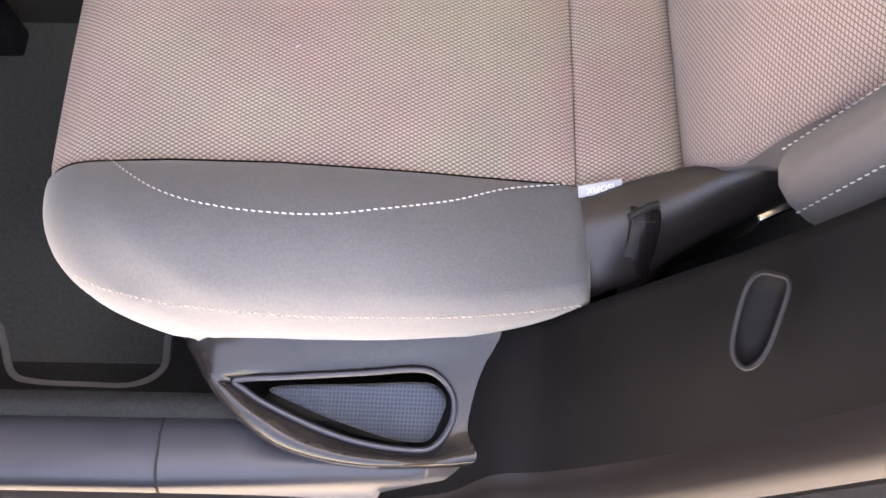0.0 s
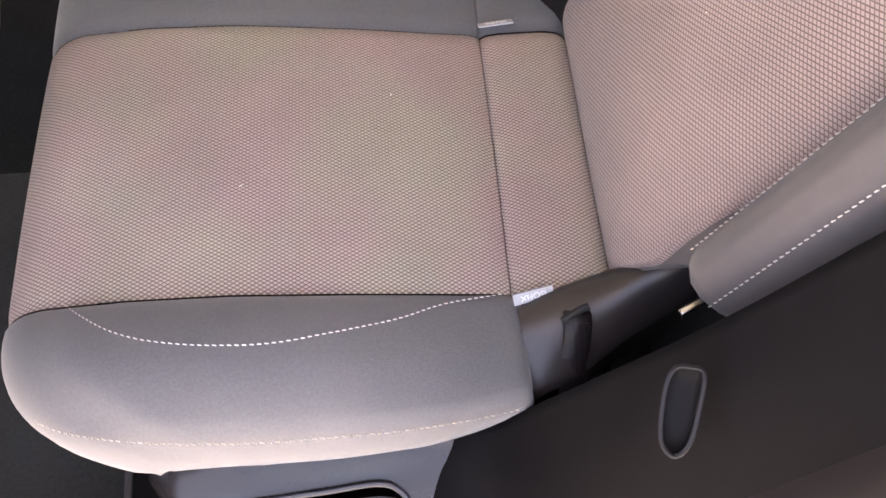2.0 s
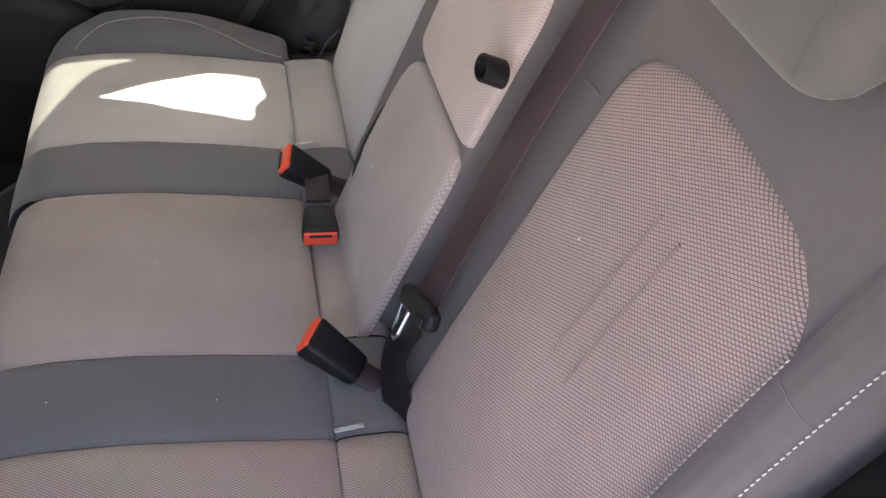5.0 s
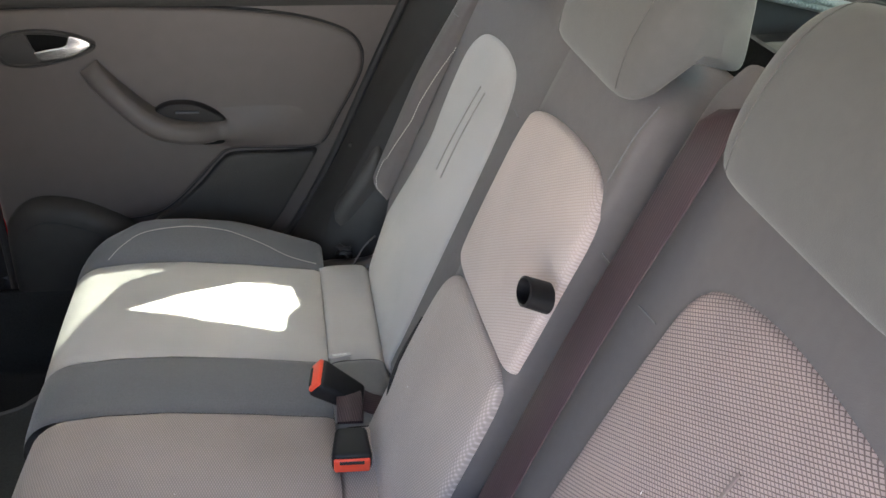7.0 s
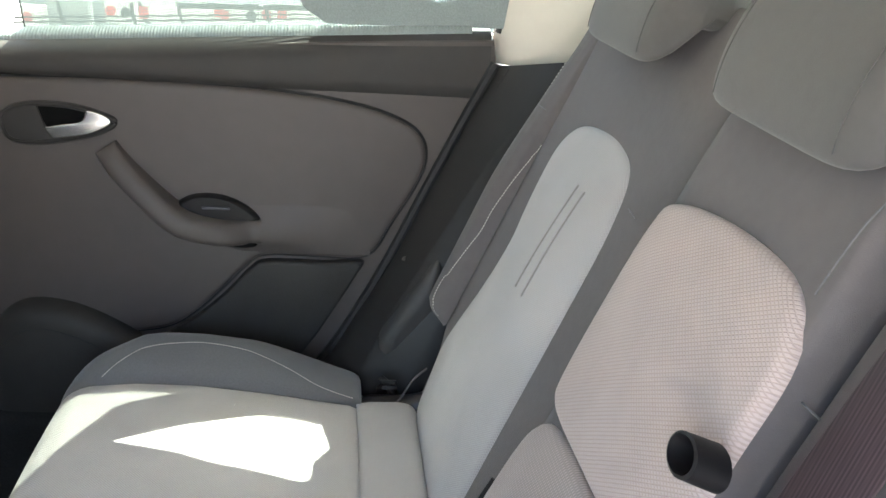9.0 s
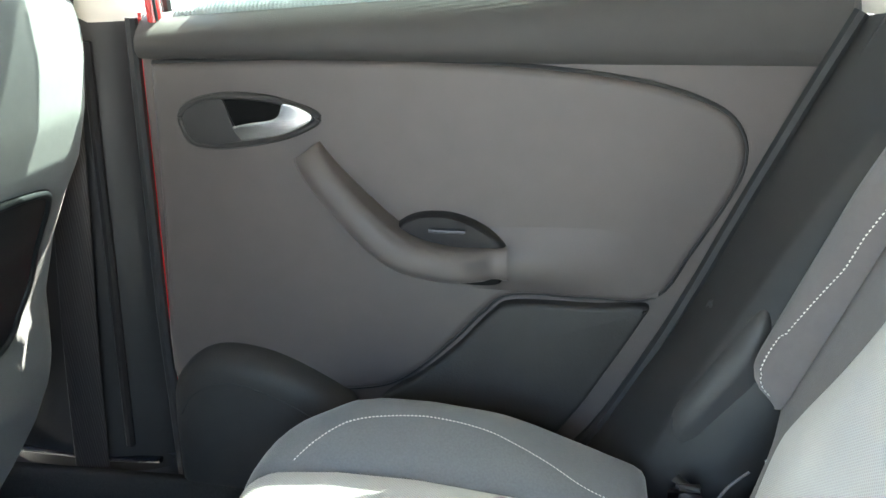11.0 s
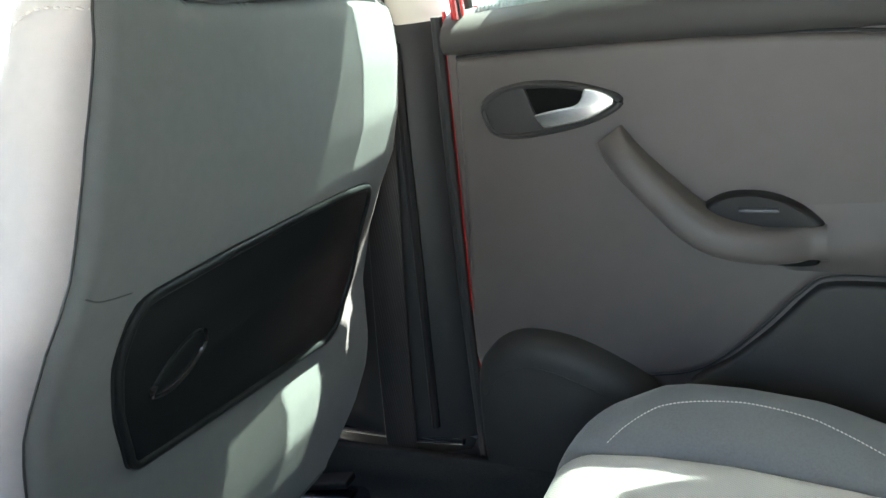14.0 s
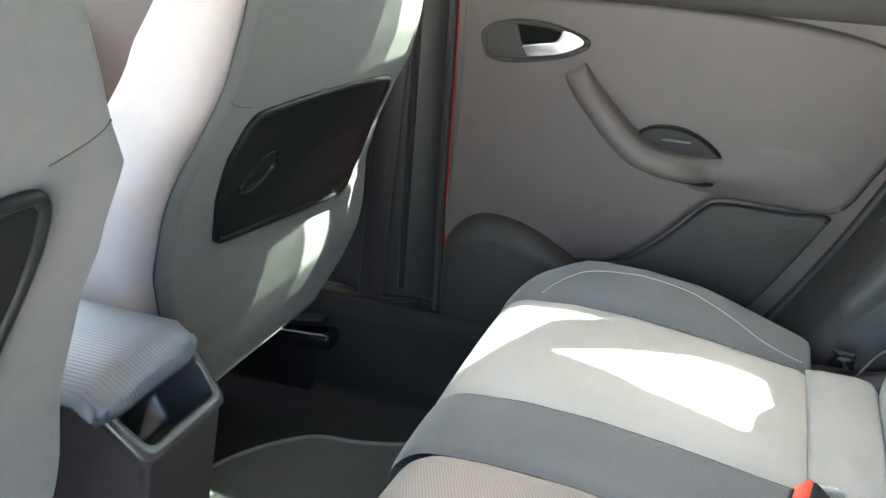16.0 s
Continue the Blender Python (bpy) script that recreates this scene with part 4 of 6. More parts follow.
# ---- sills with the moulded step trim ----
def sill(far):
    f = (lambda p: (p[0], 1.12 - p[1], p[2])) if far else (lambda p: p)
    prof = [(-0.128, 0.0), (-0.135, 0.10), (-0.145, 0.165), (-0.155, 0.184), (-0.168, 0.190), (-0.196, 0.190), (-0.208, 0.184), (-0.216, 0.165), (-0.222, 0.10)]
    def sweep(x):
        """How far the far sill stands back at the pillar foot."""
        t = min(1.0, max(0.0, (-0.50 - x) / 0.09))
        return (0.052 * t * t * (3 - 2 * t), 0.045 * (1 - t * t * (3 - 2 * t))) if far else (0.0, 0.0)
    rows = [[f((x, y - sweep(x)[0] * (1 if k < 4 else 0.6), z - sweep(x)[1] * min(1.0, z / 0.16))) for k, (y, z) in enumerate(prof)] for x in list(np.linspace(-1.5, -0.64, 8)) + list(np.linspace(-0.62, -0.323, 22))]
    s = sheet("sill_trim", rows, SILLTRIM, None, "", flip=not far)
    setting(s, "dark grey moulded sill trim along the door opening", "trim")
    rows = []
    for x in np.linspace(-0.3225, 0.05, 40):
        t = (x + 0.343) / 0.393
        rise = 0.055 * max(0.0, (t - 0.45) / 0.55) ** 1.6
        tuck = float(np.interp(x, [-0.31, -0.285, -0.26, -0.231, -0.195, -0.156, 0.05], [-0.128, -0.133, -0.150, -0.171, -0.183, -0.187, -0.20]))
        rows.append([f((x, min(y + 0.012 * t * (1 if y < -0.15 else 0), tuck), z + rise - sweep(x)[1] * min(1.0, z / 0.16))) for y, z in prof])
    sheet("sill_rear", rows, SILLTRIM, s, flip=not far)
    tube("sill_joint", [f((-0.3228, y, z + 0.0004)) for y, z in prof], 0.0011, RUBBER, s, "dark joint", sides=6)
    tube("door_seal", [f(q) for q in spline([(-1.5, -0.222, 0.187), (-0.9, -0.222, 0.187), (-0.343, -0.222, 0.187), (-0.2, -0.224, 0.190), (-0.11, -0.232, 0.205), (-0.04, -0.245, 0.27), (0.04, -0.252, 0.41), (0.10, -0.254, 0.55), (0.20, -0.254, 0.78), (0.26, -0.25, 0.92)], 8)], 0.009, DARKTRIM if not far else RUBBER, s, "pale worn door seal")
    return s


sill(False)
sill(True)

# seat base trim with the mesh-floored pocket
def base_pt(a, b, h):
    """The sloping trim between cushion and sill: a along the car, b down its slope."""
    return Vector((a, -0.085 - b * 0.96, 0.232 - b * 0.28 - 0.8 * max(0.0, a + 0.075) ** 1.5)) + Vector((0, -0.28, 0.96)) * h


base = empty("seat_base_trim", "dark plastic trim under the cushion with a mesh-lined pocket", "trim")
ring_out = spline([(-0.305, 0.010), (-0.293, 0.036), (-0.279, 0.058), (-0.260, 0.078), (-0.231, 0.099), (-0.195, 0.110), (-0.156, 0.115), (-0.117, 0.114), (-0.072, 0.112), (-0.02, 0.110), (0.04, 0.10), (0.07, 0.05), (0.05, -0.01), (-0.05, -0.02), (-0.12, -0.02), (-0.20, -0.02), (-0.28, -0.02)], 8, True)
poc = spline([(-0.256, 0.048), (-0.215, 0.045), (-0.158, 0.041), (-0.120, 0.038), (-0.103, 0.043), (-0.092, 0.058), (-0.093, 0.076), (-0.104, 0.093), (-0.121, 0.098), (-0.161, 0.093), (-0.196, 0.082), (-0.232, 0.066), (-0.250, 0.055)], 6, True)
cen = np.array((-0.150, 0.066))
bm = bmesh.new()
n0 = len(poc)
outer_ring = []
for q in poc:
    turn = math.atan2(q[1] - cen[1], q[0] - cen[0])
    outer_ring.append(min(ring_out, key=lambda o: abs((math.atan2(o[1] - cen[1], o[0] - cen[0]) - turn + math.pi) % (2 * math.pi) - math.pi)))


def blend(g, h):
    return [bm.verts.new(base_pt(*(o * g + q * (1 - g)), h)) for o, q in zip(outer_ring, poc)]


R = [blend(1.0, -0.035), blend(1.0, -0.010), blend(0.97, -0.003), blend(0.88, 0.004), blend(0.76, 0.008), blend(0.62, 0.0095), blend(0.48, 0.009), blend(0.34, 0.0065), blend(0.20, 0.0025), blend(0.08, 0.0), blend(0.0, -0.001)]
R.append([bm.verts.new(base_pt(*(cen + (q - cen) * 0.985), -0.012)) for q in poc])
R.append([bm.verts.new(base_pt(*(cen + (q - cen) * 0.96), -0.026)) for q in poc])
for a, b in zip(R, R[1:]):
    for k in range(n0):
        bm.faces.new((a[k], a[(k + 1) % n0], b[(k + 1) % n0], b[k]))
part("moulding", bm, GLOSSBROWN, base, "satin dark plastic moulding")
tube("pocket_rim", [base_pt(*(cen + (q - cen) * 1.03), 0.002) for q in poc], 0.0024, SILLTRIM, base, "grey rim", closed=True)
pillow("pocket_floor", spline([(-0.236, 0.054), (-0.162, 0.050), (-0.118, 0.048), (-0.102, 0.052), (-0.093, 0.064), (-0.095, 0.078), (-0.106, 0.093), (-0.134, 0.094), (-0.179, 0.081), (-0.215, 0.067)], 6, True), lambda a, b, h: base_pt(a, b, h - 0.022), 0.006, MESHPAD, base, "blue-grey woven mesh lining", edge=0.006, skirt=0.01)

# ---- floor mats ----
def floor_mat(name, outline, label):
    m = empty(name, label, "floor mat", group="floor mats")
    place = lambda a, b, h: Vector((a, b, 0.008 + h))
    o = spline(outline, 6, True)
    pillow("carpet", o, place, 0.006, MATCLOTH, m, edge=0.006, skirt=0.012)
    tube("piping", [(x, y, 0.013) for x, y in o], 0.0045, PIPING, m, "grey edge piping", closed=True)


floor_mat("floor_mat", [(-0.383, -0.068), (-0.382, -0.032), (-0.372, 0.05), (-0.36, 0.20), (-0.36, 0.32), (-0.40, 0.38), (-0.56, 0.385), (-0.68, 0.36), (-0.70, 0.18), (-0.66, 0.02), (-0.57, -0.02), (-0.552, -0.041), (-0.536, -0.076), (-0.512, -0.085), (-0.46, -0.087), (-0.409, -0.086)], "charcoal carpet mat with grey piping behind the driver's seat")
floor_mat("floor_mat", [(-0.40, 1.17), (-0.37, 1.10), (-0.36, 0.90), (-0.36, 0.75), (-0.42, 0.72), (-0.62, 0.72), (-0.78, 0.74), (-0.82, 0.85), (-0.78, 1.00), (-0.70, 1.10), (-0.62, 1.12), (-0.55, 1.145), (-0.50, 1.19)], "charcoal carpet mat with a wavy edge, half in the sun")


# ---- far door ----
YD = 1.303
door = empty("rear_door", "grey plastic rear door trim with dark sill, chrome lever and pull handle", "car door")


def on_door(a, b, h):
    return Vector((a, YD - h + 0.06 * max(0.0, 0.45 - b) * 0.0, b))


def poly_fill(name, outline, place, thick, material, parent, label="", bevel=0.004):
    """A flat plate with a small rounded rim, of any outline."""
    bm = bmesh.new()
    f = bm.faces.new([bm.verts.new(place(a, b, 0)) for a, b in outline])
    r = bmesh.ops.extrude_face_region(bm, geom=[f])
    vs = [e for e in r["geom"] if isinstance(e, bmesh.types.BMVert)]
    d = place(0, 0, thick) - place(0, 0, 0)
    bmesh.ops.translate(bm, verts=vs, vec=d)
    topf = [e for e in r["geom"] if isinstance(e, bmesh.types.BMFace)]
    bmesh.ops.bevel(bm, geom=list({e for ff in topf for e in ff.edges}), offset=bevel, segments=3, profile=0.6, affect="EDGES")
    return part(name, bm, material, parent, label)


# inner carrier, dark
poly_fill("outer_skin", [(-0.55, 0.02), (-0.55, 0.75), (0.26, 0.75), (0.30, 0.02)], lambda a, b, h: Vector((a, YD + 0.085 - h, b)), 0.03, REDPAINT, door, "red outer door skin", 0.004)
poly_fill("carrier", [(-0.552, 0.05), (-0.555, 0.40), (-0.550, 0.738), (0.182, 0.790), (0.190, 0.745), (0.10, 0.575), (0.045, 0.45), (0.0, 0.36), (-0.05, 0.275), (-0.16, 0.16), (-0.30, 0.08)], lambda a, b, h: Vector((a, YD + 0.035 - h, b)), 0.035, DOORGREY, door, "dark grey door carrier", 0.006)
insert = [(-0.537, 0.698), (-0.36, 0.705), (-0.197, 0.703), (-0.10, 0.697), (-0.02, 0.687), (0.04, 0.671), (0.078, 0.650), (0.093, 0.618), (0.086, 0.578), (0.05, 0.51), (0.013, 0.452), (-0.06, 0.448), (-0.142, 0.448), (-0.175, 0.425), (-0.205, 0.392), (-0.245, 0.352), (-0.285, 0.325), (-0.34, 0.314), (-0.45, 0.302), (-0.548, 0.298), (-0.544, 0.50)]
ins = [insert[0]] + [tuple(q) for q in spline(insert, 5)[1:-1]] + [insert[-1]]
poly_fill("insert", ins, on_door, 0.010, DOORGREY, door, "soft grey-brown door insert", 0.009)
tube("insert_gap", [(x, YD - 0.0015, z) for x, z in [tuple(q) for q in spline(insert[:20], 5)]], 0.0034, RUBBER, door, "black shadow gap")
tube("edge_seal", [(x, YD - 0.003, z) for x, z in spline([(0.186, 0.757), (0.150, 0.680), (0.103, 0.575), (0.048, 0.45), (0.003, 0.36), (-0.047, 0.275), (-0.12, 0.19)], 6)], 0.0080, RUBBER, door, "black rubber edge seal")
tube("body_seal", [(x + 0.020, YD - 0.012, z - 0.004) for x, z in spline([(0.186, 0.757), (0.150, 0.680), (0.103, 0.575), (0.048, 0.45), (0.003, 0.36), (-0.047, 0.275)], 6)], 0.0035, RUBBER, door, "black flange of the body seal")
# lower map pocket
poly_fill("map_pocket", [tuple(q) for q in spline([(-0.138, 0.440), (-0.05, 0.440), (0.005, 0.443), (0.0, 0.425), (-0.03, 0.37), (-0.075, 0.295), (-0.15, 0.20), (-0.30, 0.14), (-0.34, 0.20), (-0.30, 0.30), (-0.245, 0.343), (-0.20, 0.385), (-0.165, 0.425)], 4, True)], on_door, 0.016, SPEAKERTRIM, door, "dark map pocket front", 0.006)
# speaker cover
pillow("speaker_cover", spline([(-0.550, 0.29), (-0.532, 0.340), (-0.49, 0.368), (-0.43, 0.364), (-0.37, 0.338), (-0.325, 0.305), (-0.295, 0.24), (-0.29, 0.12), (-0.36, 0.07), (-0.50, 0.07), (-0.545, 0.12)], 6, True), lambda a, b, h: on_door(a, b, h + 0.012), 0.032, SPEAKERTRIM, door, "dark rounded speaker cover", edge=0.034, skirt=0.006, dome=0.004)
cover_ob = bpy.data.objects["speaker_cover"]
seam = []
for a, b in spline([(-0.536, 0.288), (-0.515, 0.318), (-0.47, 0.334), (-0.42, 0.322), (-0.37, 0.296), (-0.325, 0.262)], 6):
    ok, p, nrm, _ = cover_ob.closest_point_on_mesh((a, YD - 0.06, b))
    seam.append(p + nrm * 0.0004)
tube("speaker_seam", seam, 0.0009, RUBBER, cover_ob, "fine dark joint", sides=6)
# top pad, its crest rising towards the rear
def sill_z(x):
    return 0.747 + 0.075 * (x + 0.55)


rows = []
for x in np.linspace(-0.550, 0.178, 40):
    e = min(1.0, max(0.0, (x + 0.20) / 0.30))
    e = e * e * (3 - 2 * e)
    rows.append([(x, y + e * w, z + (sill_z(x) - 0.760) * min(1.0, max(0.0, (z - 0.708) / 0.045))) for y, z, w in ((YD + 0.002, 0.702, 0.0), (YD - 0.008, 0.705, 0.0065), (YD - 0.014, 0.716, 0.0115), (YD - 0.013, 0.730, 0.0095), (YD - 0.005, 0.744, 0.003), (YD + 0.008, 0.755, 0.0), (YD + 0.022, 0.760, 0.0), (YD + 0.040, 0.760, 0.0), (YD + 0.046, 0.750, 0.0))])
sheet("top_pad", rows, PADGREY, door, "grey grained sill pad")
# lever handle in its oval bowl
HX, HZ = -0.430, 0.639
BOWL = spline([(-0.352, 0.645), (-0.372, 0.655), (-0.409, 0.664), (-0.453, 0.666), (-0.488, 0.659), (-0.505, 0.646), (-0.504, 0.631), (-0.4935, 0.614), (-0.458, 0.611), (-0.399, 0.621), (-0.364, 0.634)], 4, True)
def oval(k, g=1.0):
    q = BOWL[k % len(BOWL)]
    return (HX + (q[0] - HX) * g, HZ + (q[1] - HZ) * g)
NB = len(BOWL)
loop = [oval(k) for k in range(NB)]
tube("bezel", [(x, YD - 0.012, z) for x, z in loop], 0.0042, MIDTRIM, door, "dark oval bezel", closed=True)
# shallow bowl whose deep shade is put into its colour
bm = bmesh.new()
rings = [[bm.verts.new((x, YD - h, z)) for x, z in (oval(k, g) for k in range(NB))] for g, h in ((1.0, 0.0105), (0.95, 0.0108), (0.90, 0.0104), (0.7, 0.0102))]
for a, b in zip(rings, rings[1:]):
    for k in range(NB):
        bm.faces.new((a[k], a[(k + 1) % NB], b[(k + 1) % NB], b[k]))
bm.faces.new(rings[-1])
part("bowl", bm, RECESSSHADE, door, "black bowl behind the lever, its depth darkened by colour")
plate = [(-0.438, 0.617), (-0.449, 0.640), (-0.456, 0.662)] + [q for q in loop if q[0] < -0.460]
plate = [(HX + (x - HX) * 0.96, HZ + (z - HZ) * 0.93) if x < -0.457 else (x, z) for x, z in plate]
poly_fill("cover_plate", plate, lambda a, b, h: Vector((a, YD - 0.0115 - h, b)), 0.004, MIDTRIM, door, "dark grey cover plate", 0.0012)
lever = [(-0.446, 0.6325), (-0.440, 0.6355), (-0.420, 0.6395), (-0.402, 0.6425), (-0.3935, 0.648), (-0.390, 0.657), (-0.386, 0.6605), (-0.370, 0.6565), (-0.357, 0.648), (-0.362, 0.639), (-0.388, 0.6265), (-0.415, 0.621), (-0.433, 0.6185), (-0.440, 0.623)]
poly_fill("lever", [tuple(q) for q in spline(lever, 5, True)], lambda a, b, h: Vector((a, YD - 0.012 - h , b)), 0.009, CHROME, door, "satin chrome door lever", 0.0022)
# pull handle with switch pod
pathp = spline([(-0.366, 0.609), (-0.345, 0.581), (-0.308, 0.543), (-0.281, 0.5185), (-0.2525, 0.501), (-0.21, 0.491), (-0.178, 0.490), (-0.146, 0.491)], 5)
rows = []
for i, q in enumerate(pathp):
    a, b = pathp[max(i - 1, 0)], pathp[min(i + 1, len(pathp) - 1)]
    d = (b - a) / np.linalg.norm(b - a)
    n = np.array((-d[1], d[0]))
    u = i / (len(pathp) - 1)
    half = 0.0165 + 0.002 * min(1.0, 2 * u)
    st = 0.012 + 0.030 * math.sin(math.pi * min(1, u * 1.1)) ** 0.7 + 0.012 * u
    prof = [(-1.0, 0.0), (-1.02, st * 0.75), (-0.8, st), (-0.3, st + 0.003), (0.4, st + 0.002), (0.85, st - 0.002), (1.0, st * 0.75), (1.0, 0.0)]
    rows.append([(q[0] + n[0] * half * v, YD - 0.008 - h, q[1] + n[1] * half * v) for v, h in prof])
sheet("pull_handle", rows, DOORGREY, door, "curved grey pull handle")
# black pad that stands in for the shade under the handle's end
pillow("handle_shadow_gap", spline([(-0.250, 0.488), (-0.225, 0.472), (-0.188, 0.466), (-0.156, 0.467), (-0.150, 0.474), (-0.152, 0.486), (-0.20, 0.488)], 4, True), on_door, 0.030, RECESSSHADE, door, edge=0.004)
pillow("switch_pod", spline([(-0.270, 0.526), (-0.257, 0.538), (-0.236, 0.544), (-0.206, 0.543), (-0.176, 0.532), (-0.145, 0.508), (-0.18, 0.505), (-0.22, 0.506), (-0.25, 0.514)], 5, True), on_door, 0.026, BLACKTRIM, door, "black window switch pod", edge=0.006)
rbox("switch", (0.040, 0.004, 0.004), 0.0012, SILLTRIM, door, "window switch", m=Matrix.Translation((-0.212, YD - 0.028, 0.527)))
# swell of the armrest running back from the pull handle
rows = []
for u in np.linspace(0, 1, 26):
    x = -0.190 + 0.207 * u
    high = 0.018 * min(1.0, u * 8) * (1 - u * u * (3 - 2 * u))
    rows.append([(x, YD - 0.0095 - high * (math.sin(math.pi * t ** 0.8) ** 1.3), 0.4535 + (0.074 + 0.012 * u) * t) for t in np.linspace(0, 1, 22)])
sheet("armrest_swell", rows, DOORGREY, door, "padded armrest swell")
# painted front edge and window frame
tube("painted_edge", [(-0.5340, YD + 0.012, 0.735), (-0.5375, YD + 0.004, 0.85), (-0.5385, YD - 0.010, 0.98), (-0.5390, YD - 0.022, 1.09)], 0.0085, REDPAINT, door, "red painted door edge", sides=10)
tube("edge_groove", [(-0.5300, YD + 0.006, 0.742), (-0.5330, YD - 0.003, 0.85), (-0.5335, YD - 0.017, 0.98), (-0.5335, YD - 0.029, 1.09)], 0.0022, RUBBER, door, "dark groove in the painted edge")
tube("front_seal", [(-0.5625, YD + 0.004, 0.10), (-0.565, YD + 0.004, 0.40), (-0.5605, YD + 0.006, 0.70), (-0.560, YD + 0.008, 0.745)], 0.0070, RUBBER, door, "black rubber front edge seal")
tube("painted_lip", [(-0.5535, YD + 0.006, 0.10), (-0.556, YD + 0.006, 0.40), (-0.5515, YD + 0.008, 0.70), (-0.551, YD + 0.010, 0.75)], 0.0020, REDPAINT, door, "thin red painted lip")


def glass_y(z):
    return 1.352 - 0.24 * (z - 0.757)


frame_in = [(-0.533, 0.742), (-0.528, 0.86), (-0.524, 0.99), (-0.515, 1.06), (-0.40, 1.08), (-0.2, 1.088), (-0.05, 1.087), (0.08, 1.080), (0.18, 1.060), (0.212, 0.99), (0.208, 0.88), (0.192, 0.798)]
curve = spline(frame_in, 5)
tube("window_seal", [(x, glass_y(z) - 0.010, z) for x, z in curve], 0.0060, SEALGREEN, door, "black window seal")
rows = [[(x, glass_y(z) - 0.012, z) for x, z in curve[12:]], [(x + (x + 0.19) * 0.09, glass_y(z) - 0.02, z + (z - 0.757) * 0.13) for x, z in curve[12:]]]
sheet("window_frame", rows, DARKTRIM, door, "dark window frame", thick=0.025)
bm = bmesh.new()
bm.faces.new([bm.verts.new((x, glass_y(z), z)) for x, z in curve])
pane = part("pane", bm, GLASS, door, "green tinted window glass", flat=True)

rows = [[(x, y, z) for x in np.linspace(-0.60, 0.30, 10)] for y, z in ((1.284, 1.095), (1.276, 1.11), (1.262, 1.135), (1.245, 1.17))]
sheet("door_header", rows, DARKTRIM, door, "dark frame above the window", thick=0.012)


# ---- mesh blind of the far window ----
blind = empty("window_blind", "fine grey mesh sun blind pulled up over the door window", "sun blind")


def mesh_cloth():
    m = bpy.data.materials.new("blind_mesh")
    m.use_nodes = True
    n, l = m.node_tree.nodes, m.node_tree.links
    uv = n.new("ShaderNodeTexCoord")
    last = None
    for k in ((2 * math.pi / 0.0022, 0, 0), (0, 2 * math.pi / 0.0022, 0)):
        d = n.new("ShaderNodeVectorMath")
        d.operation = "DOT_PRODUCT"
        d.inputs[1].default_value = k
        l.new(uv.outputs["UV"], d.inputs[0])
        s = n.new("ShaderNodeMath")
        s.operation = "SINE"
        l.new(d.outputs["Value"], s.inputs[0])
        if last:
            j = n.new("ShaderNodeMath")
            j.operation = "MINIMUM"
            l.new(last.outputs[0], j.inputs[0])
            l.new(s.outputs[0], j.inputs[1])
            last = j
        else:
            last = s
    r = n.new("ShaderNodeMapRange")
    r.inputs["From Min"].default_value, r.inputs["From Max"].default_value = 0.17, 0.40
    l.new(last.outputs[0], r.inputs["Value"])
    t = n.new("ShaderNodeBsdfTransparent")
    mx = n.new("ShaderNodeMixShader")
    b = n["Principled BSDF"]
    b.inputs["Base Color"].default_value = (0.055, 0.064, 0.064, 1)
    b.inputs["Roughness"].default_value = 0.7
    tl = n.new("ShaderNodeBsdfTranslucent")
    tl.inputs["Color"].default_value = (0.5, 0.56, 0.55, 1)
    th = n.new("ShaderNodeMixShader")
    th.inputs["Fac"].default_value = 0.05
    l.new(b.outputs[0], th.inputs[1])
    l.new(tl.outputs[0], th.inputs[2])
    l.new(r.outputs[0], mx.inputs["Fac"])
    l.new(th.outputs[0], mx.inputs[1])
    l.new(t.outputs[0], mx.inputs[2])
    l.new(mx.outputs[0], n["Material Output"].inputs["Surface"])
    return m


BLINDMESH = mesh_cloth()
def on_glass(a, b, h):
    return Vector((a, glass_y(b) - 0.014 - h, b))


rows = []
for k in range(13):
    t = k / 12
    rows.append([on_glass(x, (sill_z(x) + 0.006) * (1 - t) + 1.072 * t, 0) for x in np.linspace(-0.478 - 0.008 * t, 0.165 if t < 0.25 else -0.125, 20)])
sheet("mesh", rows, BLINDMESH, blind, "fine grey mesh", uvs=lambda i, j: ((rows[i][j].x + 0.6), rows[i][j].z))
# two added opaque sheets that cut the sun patch on the far cushion
hem = bmesh.new()
hem.faces.new([hem.verts.new(on_glass(a, b, 0.003)) for a, b in ((-0.06, 0.795), (-0.09, 0.815), (-0.13, 0.86), (-0.13, 0.974), (-0.073, 0.968), (0.05, 0.854), (0.096, 0.836), (0.137, 0.844), (0.173, 0.916), (0.169, 0.965), (0.186, 1.019), (0.215, 1.019), (0.215, 0.805))])
part("wide_hem", hem, ROLLEDMESH, blind, "added grey sheet that bounds the sun patch from below", flat=True)
hem = bmesh.new()
hem.faces.new([hem.verts.new(on_glass(a, b, 0.003)) for a, b in ((-0.13, 0.974), (-0.073, 0.968), (0.055, 1.003), (0.186, 1.019), (0.215, 1.019), (0.20, 1.12), (-0.24, 1.12), (-0.13, 1.03))])
part("top_flap", hem, ROLLEDMESH, blind, "added grey sheet that bounds the sun patch from above", flat=True)
tube("side_hem", [(-0.478, glass_y(0.752) - 0.015, 0.752), (-0.486, glass_y(1.07) - 0.015, 1.07)], 0.0010, RUBBER, blind, "thin dark hem")
tube("top_bar", [(-0.486, glass_y(1.07) - 0.015, 1.072), (-0.13, glass_y(1.07) - 0.015, 1.072)], 0.006, DARKTRIM, blind, "dark top bar")
